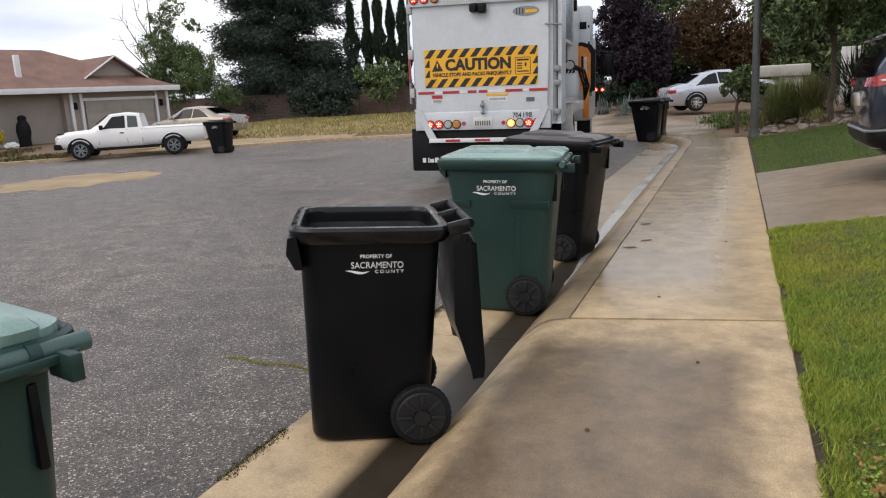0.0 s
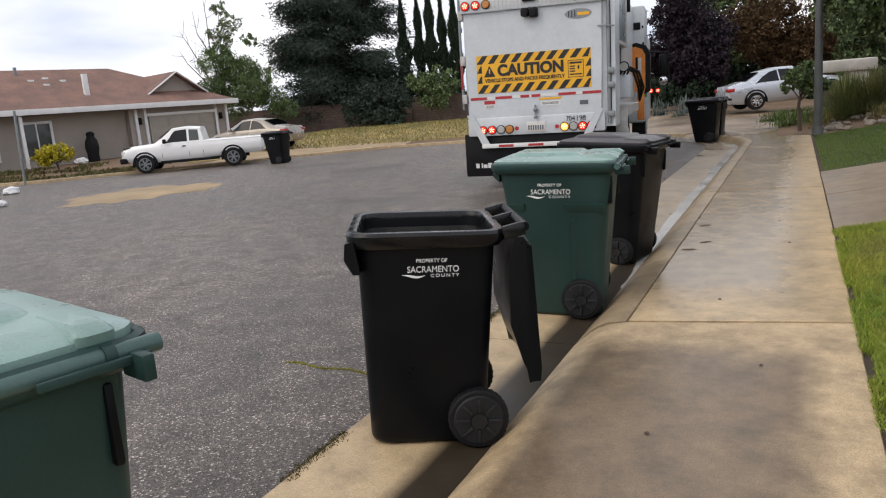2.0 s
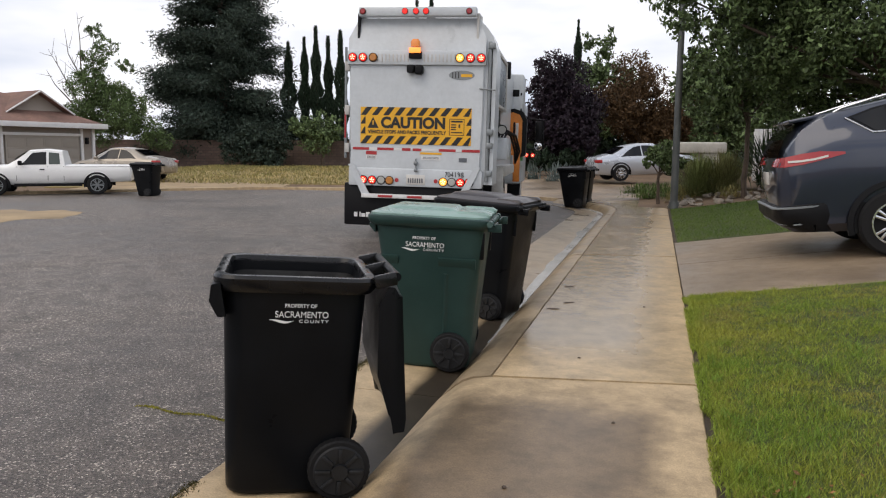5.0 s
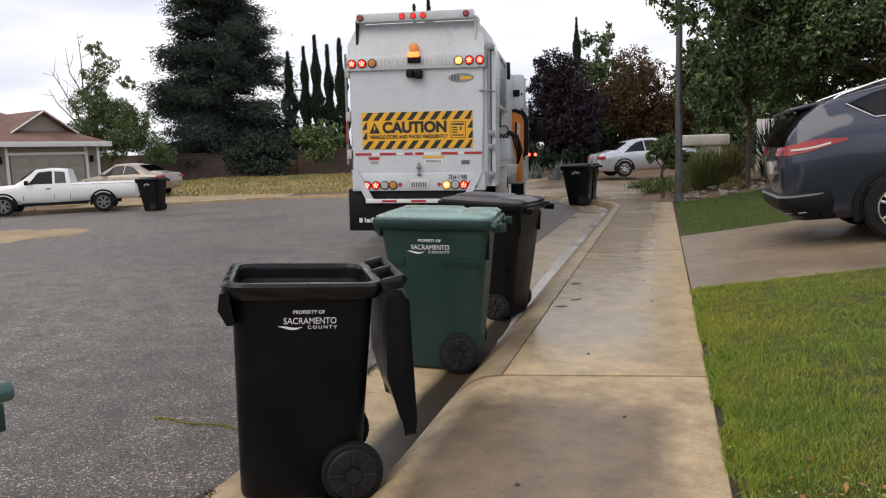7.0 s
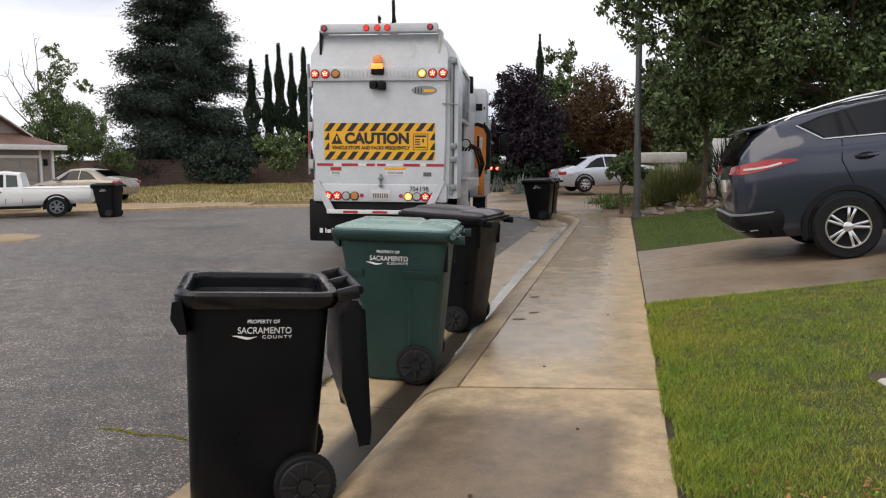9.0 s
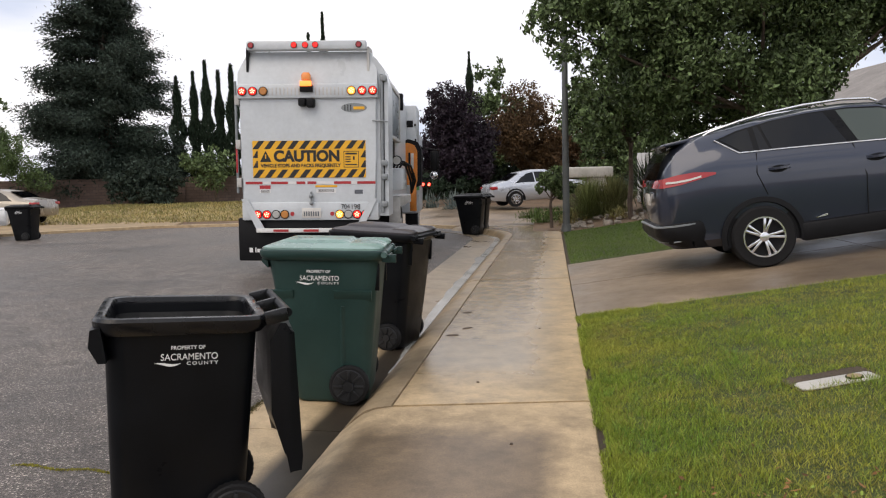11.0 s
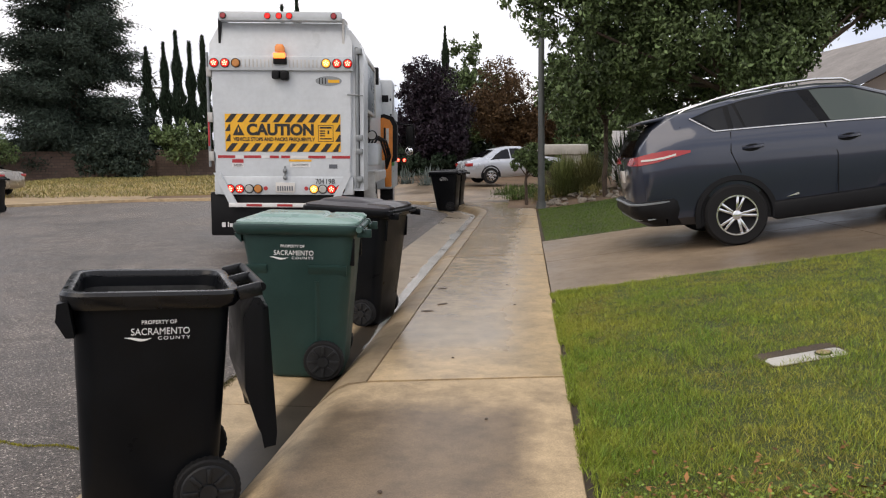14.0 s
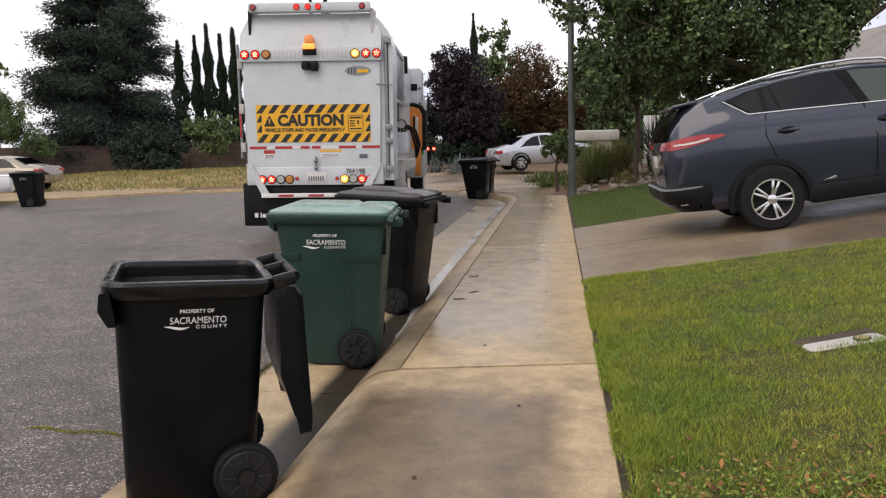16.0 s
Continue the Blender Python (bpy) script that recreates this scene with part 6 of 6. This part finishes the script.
leafy("tree", pose(8.1, 38, 0.4), 1.6, 0.16, blobs_in(12, 30, -0.1, 0, 3.1, 1.9, 1.6, 2.4, 0.75, 1.1), 40000, 0.088, PURPLE, "dark purple-leaved plum tree", 41)
leafy("tree", pose(12.5, 46, 0.4), 2.4, 0.2, blobs_in(13, 22, 0, 0, 4.9, 2.2, 1.6, 3.0, 0.9, 1.2), 13000, 0.14, LEAF, "green tree behind the plum tree", 42)
leafy("tree", pose(12.9, 40, 0.4), 1.6, 0.16, blobs_in(14, 36, 0.7, 0, 3.3, 3.1, 1.6, 2.5, 0.8, 1.15), 40000, 0.08, RUST, "rust-brown leaved tree behind the silver car", 43)
leafy("tree", pose(17.5, 42, 0.4), 1.6, 0.16, blobs_in(15, 14, 0, 0, 2.6, 2.6, 1.6, 1.5, 0.8, 1.2), 8000, 0.14, LEAF, "dark green tree at the far gardens", 44)
leafy("tree", pose(8.9, 19.0, 0.45), 2.1, 0.075, blobs_in(16, 14, -0.2, 0, 3.3, 1.35, 1.2, 1.0, 0.45, 0.7), 11000, 0.075, LEAF, "young leafy tree with a thin trunk", 45)
leafy("tree", pose(10.6, 15.2, 1.0), 1.9, 0.2, blobs_in(17, 44, 0.4, 0.4, 4.7, 4.6, 2.4, 1.5, 0.6, 1.0) + blobs_in(20, 16, -1.2, 0.2, 2.7, 2.2, 1.4, 0.8, 0.5, 0.85) + [((-0.7, 2.3, 1.95), 0.75), ((-1.15, 2.3, 1.5), 0.7), ((0.25, 2.3, 2.3), 0.8), ((-1.6, 2.2, 2.3), 0.7), ((-5.2, 0, 3.75), 0.5), ((-4.75, 0, 3.2), 0.45), ((-4.3, 0.1, 2.6), 0.45), ((-4.2, 0.1, 1.85), 0.35), ((4.2, 0, 4.5), 0.75), ((5.0, 0, 4.9), 0.8), ((5.4, 0.3, 4.6), 0.7), ((2.7, 0, 3.75), 0.6), ((3.4, 0, 4.2), 0.65), ((4.4, 0, 5.1), 0.9), ((5.4, 0, 5.5), 0.9), ((3.0, 0, 4.1), 0.7), ((4.0, 0, 4.6), 0.8)] + blobs_in(22, 8, -4.3, 0, 4.3, 1.4, 1.0, 0.9, 0.4, 0.65), 160000, 0.062, LEAF, "broad dark green tree overhanging the driveway", 46)
leafy("tree", pose(13.9, 31, 0.4), 1.4, 0.14, blobs_in(24, 22, 0, 0, 2.6, 2.3, 1.5, 1.9, 0.7, 1.0), 15000, 0.11, LEAF, "dark green tree behind the lamp pole", 49)
for i, x in enumerate((4.6, 7.4)):
    leafy("hedge", pose(x, 36.6, 0.4), 0.4, 0.05, blobs_in(100 + i, 9, 0, 0, 0.8, 1.4, 0.6, 0.45, 0.4, 0.6), 3600, 0.1, CYPRESS, "low dark hedge beside the far drive", 110 + i)
for i, x in enumerate((4.5, 8.0, 11.5, 15.0, 19.0, 23.0)):
    leafy("hedge", pose(x, 45.5, 0.4), 0.6, 0.06, blobs_in(80 + i, 12, 0, 0, 1.5, 1.9, 0.8, 1.0, 0.6, 0.9), 5200, 0.12, CYPRESS, "dark dense hedge along the far fence", 90 + i)
leafy("shrub", pose(6.9, 19.7, 0.3), 0.75, 0.05, blobs_in(18, 14, 0.1, 0, 1.12, 0.5, 0.4, 0.26, 0.2, 0.3), 5200, 0.05, LEAF, "small round clipped standard shrub", 47)


def spiky(m, n, long, wide, material, label, category, seed, spread=0.6, clumps=1):
    nr = np.random.default_rng(seed)
    cs, us, vs = [], [], []
    a = nr.uniform(0, math.tau, n)
    tilt = np.abs(nr.normal(0, spread, n))
    ln = long * nr.uniform(0.6, 1.1, n)
    d = np.stack([np.sin(tilt) * np.cos(a), np.sin(tilt) * np.sin(a), np.cos(tilt)], 1)
    foot = nr.normal(0, 0.16, (n, 3)) * np.array([1, 1, 0])
    bend = d + np.stack([np.cos(a), np.sin(a), -0.6 - 0 * a], 1) * 0.5 * np.minimum(1, tilt)[:, None]
    h1, h2 = d * (ln / 2)[:, None], unit(bend) * (ln / 2)[:, None]
    side_axis = unit(np.cross(d, np.array([0, 0, 1.0]) + 0.01)) * wide
    c = np.concatenate([foot + h1 / 2, foot + h1 + h2 / 2])
    ob = scatter_quads("leaves", c, np.concatenate([h1, h2]) * 0.55, np.concatenate([side_axis, side_axis]), material)
    e = tagged(new("plant"), label, category)
    e.matrix_basis = m
    ob.parent = e
    return e


spiky(pose(8.55, 21.1, 0.3), 1500, 1.25, 0.014, leaf_material("ornamental_grass", (0.17, 0.2, 0.075), 0.5, 0.7), "tall tufted ornamental grass", "grass plant", 51, 0.75)
spiky(pose(9.2, 20.9, 0.42), 1300, 1.2, 0.014, leaf_material("ornamental_grass_dry", (0.2, 0.2, 0.085), 0.5, 0.7), "tall tufted ornamental grass, partly dry", "grass plant", 52, 0.75)
spiky(pose(10.4, 20.6, 0.6), 420, 1.7, 0.04, leaf_material("sword_leaf", (0.035, 0.06, 0.025), 0.5, 0.5), "dark sword-leaved plant at the lawn's edge", "plant", 53, 0.8)
for i, (x, y) in enumerate(((6.3, 31.5), (5.7, 33.0), (7.0, 33.5))):
    spiky(pose(x, y, yard(x, y)), 60, 0.9, 0.06, leaf_material("agave_leaf", (0.11, 0.14, 0.13), 0.3, 0.5), "grey-green agave beside the far drive", "plant", 60 + i, 0.8)
for i, (oo, s) in enumerate(((0.0, 22.6), (0.35, 23.4), (0.7, 22.9), (-0.1, 24.4), (-0.4, 24.0), (0.9, 24.2), (0.4, 25.0))):
    p = street(oo, s, bed_z(oo, s))
    spiky(pose(p.x, p.y, p.z), 220, 0.32, 0.02, leaf_material("low_weed", (0.075, 0.12, 0.03), 0.5, 0.6), "low green weeds in the stony bed", "weeds", 70 + i, 1.0)
leafy("bush", pose(-20.2, 30.6, 0.12), 0.3, 0.05, blobs_in(19, 12, 0, 0, 0.75, 0.62, 0.5, 0.36, 0.3, 0.45), 4600, 0.06, leaf_material("yellow_leaf", (0.42, 0.36, 0.03), 0.4, 0.6), "bright yellow-leaved bush before the house", 48)
for i, (oo, s) in enumerate(((0.8, 21.9), (1.1, 22.6), (0.9, 23.5), (1.5, 23.2), (2.2, 21.3))):
    p = street(oo, s, bed_z(oo, s))
    spiky(pose(p.x, p.y, p.z), 260, 0.34, 0.016, DRYBLADE, "dry straw-coloured tuft in the stony bed", "grass plant", 120 + i, 1.0)
# weeds before the house across the court
N = 9000
wr = np.random.default_rng(15)
wx, wy = wr.uniform(-25, -13.5, N), wr.uniform(0.6, 7.5, N)
tuft = np.array([noise.noise(Vector((a * 0.6, b * 0.8, 8))) for a, b in zip(wx, wy)])
keep = tuft > 0.05
wx, wy = wx[keep], wy[keep] + np.interp(wx[keep], FAR_X, FAR_Y)
wz = np.array([yard(a, b) for a, b in zip(wx, wy)])
rusty = wr.random(len(wx)) < 0.45
for pick, mt, words in ((rusty, RUST, "rust-brown dry weeds in the yard"), (~rusty, leaf_material("olive_weed", (0.11, 0.12, 0.04), 0.5, 0.7), "low olive-green weeds in the yard")):
    k = int(pick.sum())
    u = unit(np.stack([wr.normal(0, 0.6, k), wr.normal(0, 0.6, k), np.ones(k)], 1)) * wr.uniform(0.04, 0.12, k)[:, None]
    v = unit(np.cross(u, wr.standard_normal((k, 3)))) * wr.uniform(0.03, 0.09, k)[:, None]
    tagged(scatter_quads("yard_weeds", np.stack([wx[pick], wy[pick], wz[pick] + 0.06], 1), u, v, mt), words, "weeds", kind="stuff")
# stones
rk = random.Random(77)
for i in range(110):
    oo, s = rk.uniform(0.6, 4.6), rk.uniform(20.05, 22.4)
    r = rk.uniform(0.05, 0.1) * (1.5 if i % 9 == 0 else 1)
    p = street(oo, s, bed_z(oo, s))
    bm = bmesh.new()
    bmesh.ops.create_icosphere(bm, subdivisions=2, radius=r)
    for v in bm.verts:
        v.co *= 1 + 0.3 * noise.noise(v.co * (3 / r) * 0.4 + Vector((i, 0, 0)))
        v.co.z *= 0.6
    st = part("stone", bm, ROCK, None)
    st.matrix_basis = pose(p.x, p.y, p.z + r * 0.2, 0, 0, rk.uniform(0, 360))
    tagged(st, "rough tan field stone in the garden bed", "stone", "stones in the garden bed")

# ---- small things ----
lamp = tagged(new("street_lamp"), "grey-green steel lamp pole beside the pavement", "street lamp")
lamp.matrix_basis = pose(7.02, 18.85, 0.2)
POLE = surface("weathered_pole_steel", (0.1, 0.108, 0.11), 0.55, 0.2, 3, 40, 0.05, metal=0.4)
rodded("pole", POLE, (0, 0, -0.1), (0, 0, 8.5), 0.095, lamp, 0.06, 18)
rodded("base_collar", POLE, (0, 0, -0.05), (0, 0, 0.12), 0.14, lamp, 0.12, 18)
rodded("arm", STEEL, (0, 0, 8.4), (-1.8, -0.6, 8.8), 0.035, lamp)
boxed("lamp_head", STEEL, (-2.3, -0.85, 8.74), (-1.7, -0.5, 8.9), lamp, 0.04)
far_lamp = tagged(new("street_lamp"), "pale street lamp with a curved arm beyond the wall", "street lamp")
far_lamp.matrix_basis = pose(-9.9, 62, 0.3)
bm = bmesh.new()
pts = [(0, 0, 0), (0, 0, 6.0), (0.1, 0, 6.5), (0.4, 0, 6.85), (0.9, 0, 6.95), (1.5, 0, 6.9)]
for a, b in zip(pts, pts[1:]):
    rod(bm, a, b, 0.07, seg=8)
part("pole", bm, PALECONCRETE, far_lamp)
boxed("lamp_head", PALECONCRETE, (1.3, -0.12, 6.82), (1.9, 0.12, 6.96), far_lamp, 0.03)
# water meter lid in the lawn
meter = tagged(new("meter_box"), "pale concrete meter box lid sunk in the lawn", "meter box")
mo, ms = LID_O, LID_S
meter.matrix_basis = STREET @ pose(mo, ms, rise(mo, ms) - 0.01, 0, -7.5, 11)
bm = bmesh.new()
loft(bm, [rounded(-0.235, 0.225, -0.07, 0.07, z, 0.035) for z in (-0.1, 0.018)] + [rounded(-0.227, 0.217, -0.062, 0.062, 0.024, 0.033)])
part("lid", bm, PALECONCRETE, meter)
bm = bmesh.new()
bmesh.ops.create_cone(bm, cap_ends=True, segments=28, radius1=0.05, radius2=0.047, depth=0.012, matrix=Matrix.Translation((0.1, 0, 0.024)))
rim_part = part("reading_hatch_rim", bm, TRIM, meter)
bm = bmesh.new()
bmesh.ops.create_cone(bm, cap_ends=True, segments=28, radius1=0.041, radius2=0.039, depth=0.016, matrix=Matrix.Translation((0.1, 0, 0.0245)))
part("reading_hatch", bm, SAND, meter, "tan round reading hatch")
bm = bmesh.new()
loft(bm, [rounded(-0.26, 0.26, -0.08, 0.2, z, 0.06) for z in (-0.1, 0.014)])
pit = part("soil_pit", bm, DARKSOIL)
pit.matrix_basis = meter.matrix_basis.copy()
tagged(pit, "dark bare soil round the meter box lid", "soil", kind="structure")
# garden ornament and bags by the house across the court
bm = bmesh.new()
loft(bm, [rounded(-r, r, -r * 0.8, r * 0.8, z, r * 0.5) for z, r in ((0, 0.26), (0.3, 0.24), (0.7, 0.3), (1.0, 0.26), (1.2, 0.16), (1.35, 0.19), (1.45, 0.1))])
orn = part("garden_ornament", bm, TRIM)
orn.matrix_basis = pose(-20.9, 34.5, 0.28)
tagged(orn, "dark weathered garden ornament against the house wall", "ornament")


def bag(x, y, z, r, seed):
    bm = bmesh.new()
    bmesh.ops.create_icosphere(bm, subdivisions=3, radius=r)
    for v in bm.verts:
        v.co *= 1 + 0.35 * noise.noise(v.co * (2.2 / r) + Vector((seed, 0, 0)))
        v.co.z = max(-r * 0.4, v.co.z * 0.6)
    ob = part("bag", bm, WHITETRIM)
    ob.matrix_basis = pose(x, y, z + r * 0.4)
    return tagged(ob, "crumpled white plastic bag lying on the ground", "bag")


bag(-21.0, 33.6, 0.25, 0.3, 1)
bag(-15.2, 20.8, 0.0, 0.22, 2)
bag(-12.6, 16.9, 0.0, 0.16, 3)
post = tagged(new("post"), "thin grey post in the yard across the court", "post")
rodded("shaft", STEEL, (-17.5, 24.6, -0.05), (-17.4, 24.6, 2.6), 0.045, post)
# debris on the wet pavement: dark twigs and wet leaves
for i, (oo, s) in enumerate(((-0.49, 7.3), (-0.585, 6.98), (-0.57, 8.15), (0.2, 7.3), (-0.95, 11.2), (0.1, 4.2), (-0.3, 3.3), (0.1, 8.4), (-0.2, 5.4))):
    bm = bmesh.new()
    rr = 0.03 if i < 3 else 0.014
    pts = [(rr * (2.2 if i < 3 else 1) * math.cos(k * math.tau / 9) * rk.uniform(0.6, 1.2), rr * 0.7 * math.sin(k * math.tau / 9) * rk.uniform(0.6, 1.2)) for k in range(9)]
    loft(bm, [[(x, y, 0) for x, y in pts], [(x * 0.7, y * 0.7, 0.006) for x, y in pts]])
    ob = part("wet_leaf", bm, BARK)
    ob.matrix_basis = STREET @ pose(oo, s, 0.13, 0, 0, rk.uniform(-20, 40))
    tagged(ob, "dark wet leaf stuck to the pavement", "leaf", "wet leaves on the pavement")
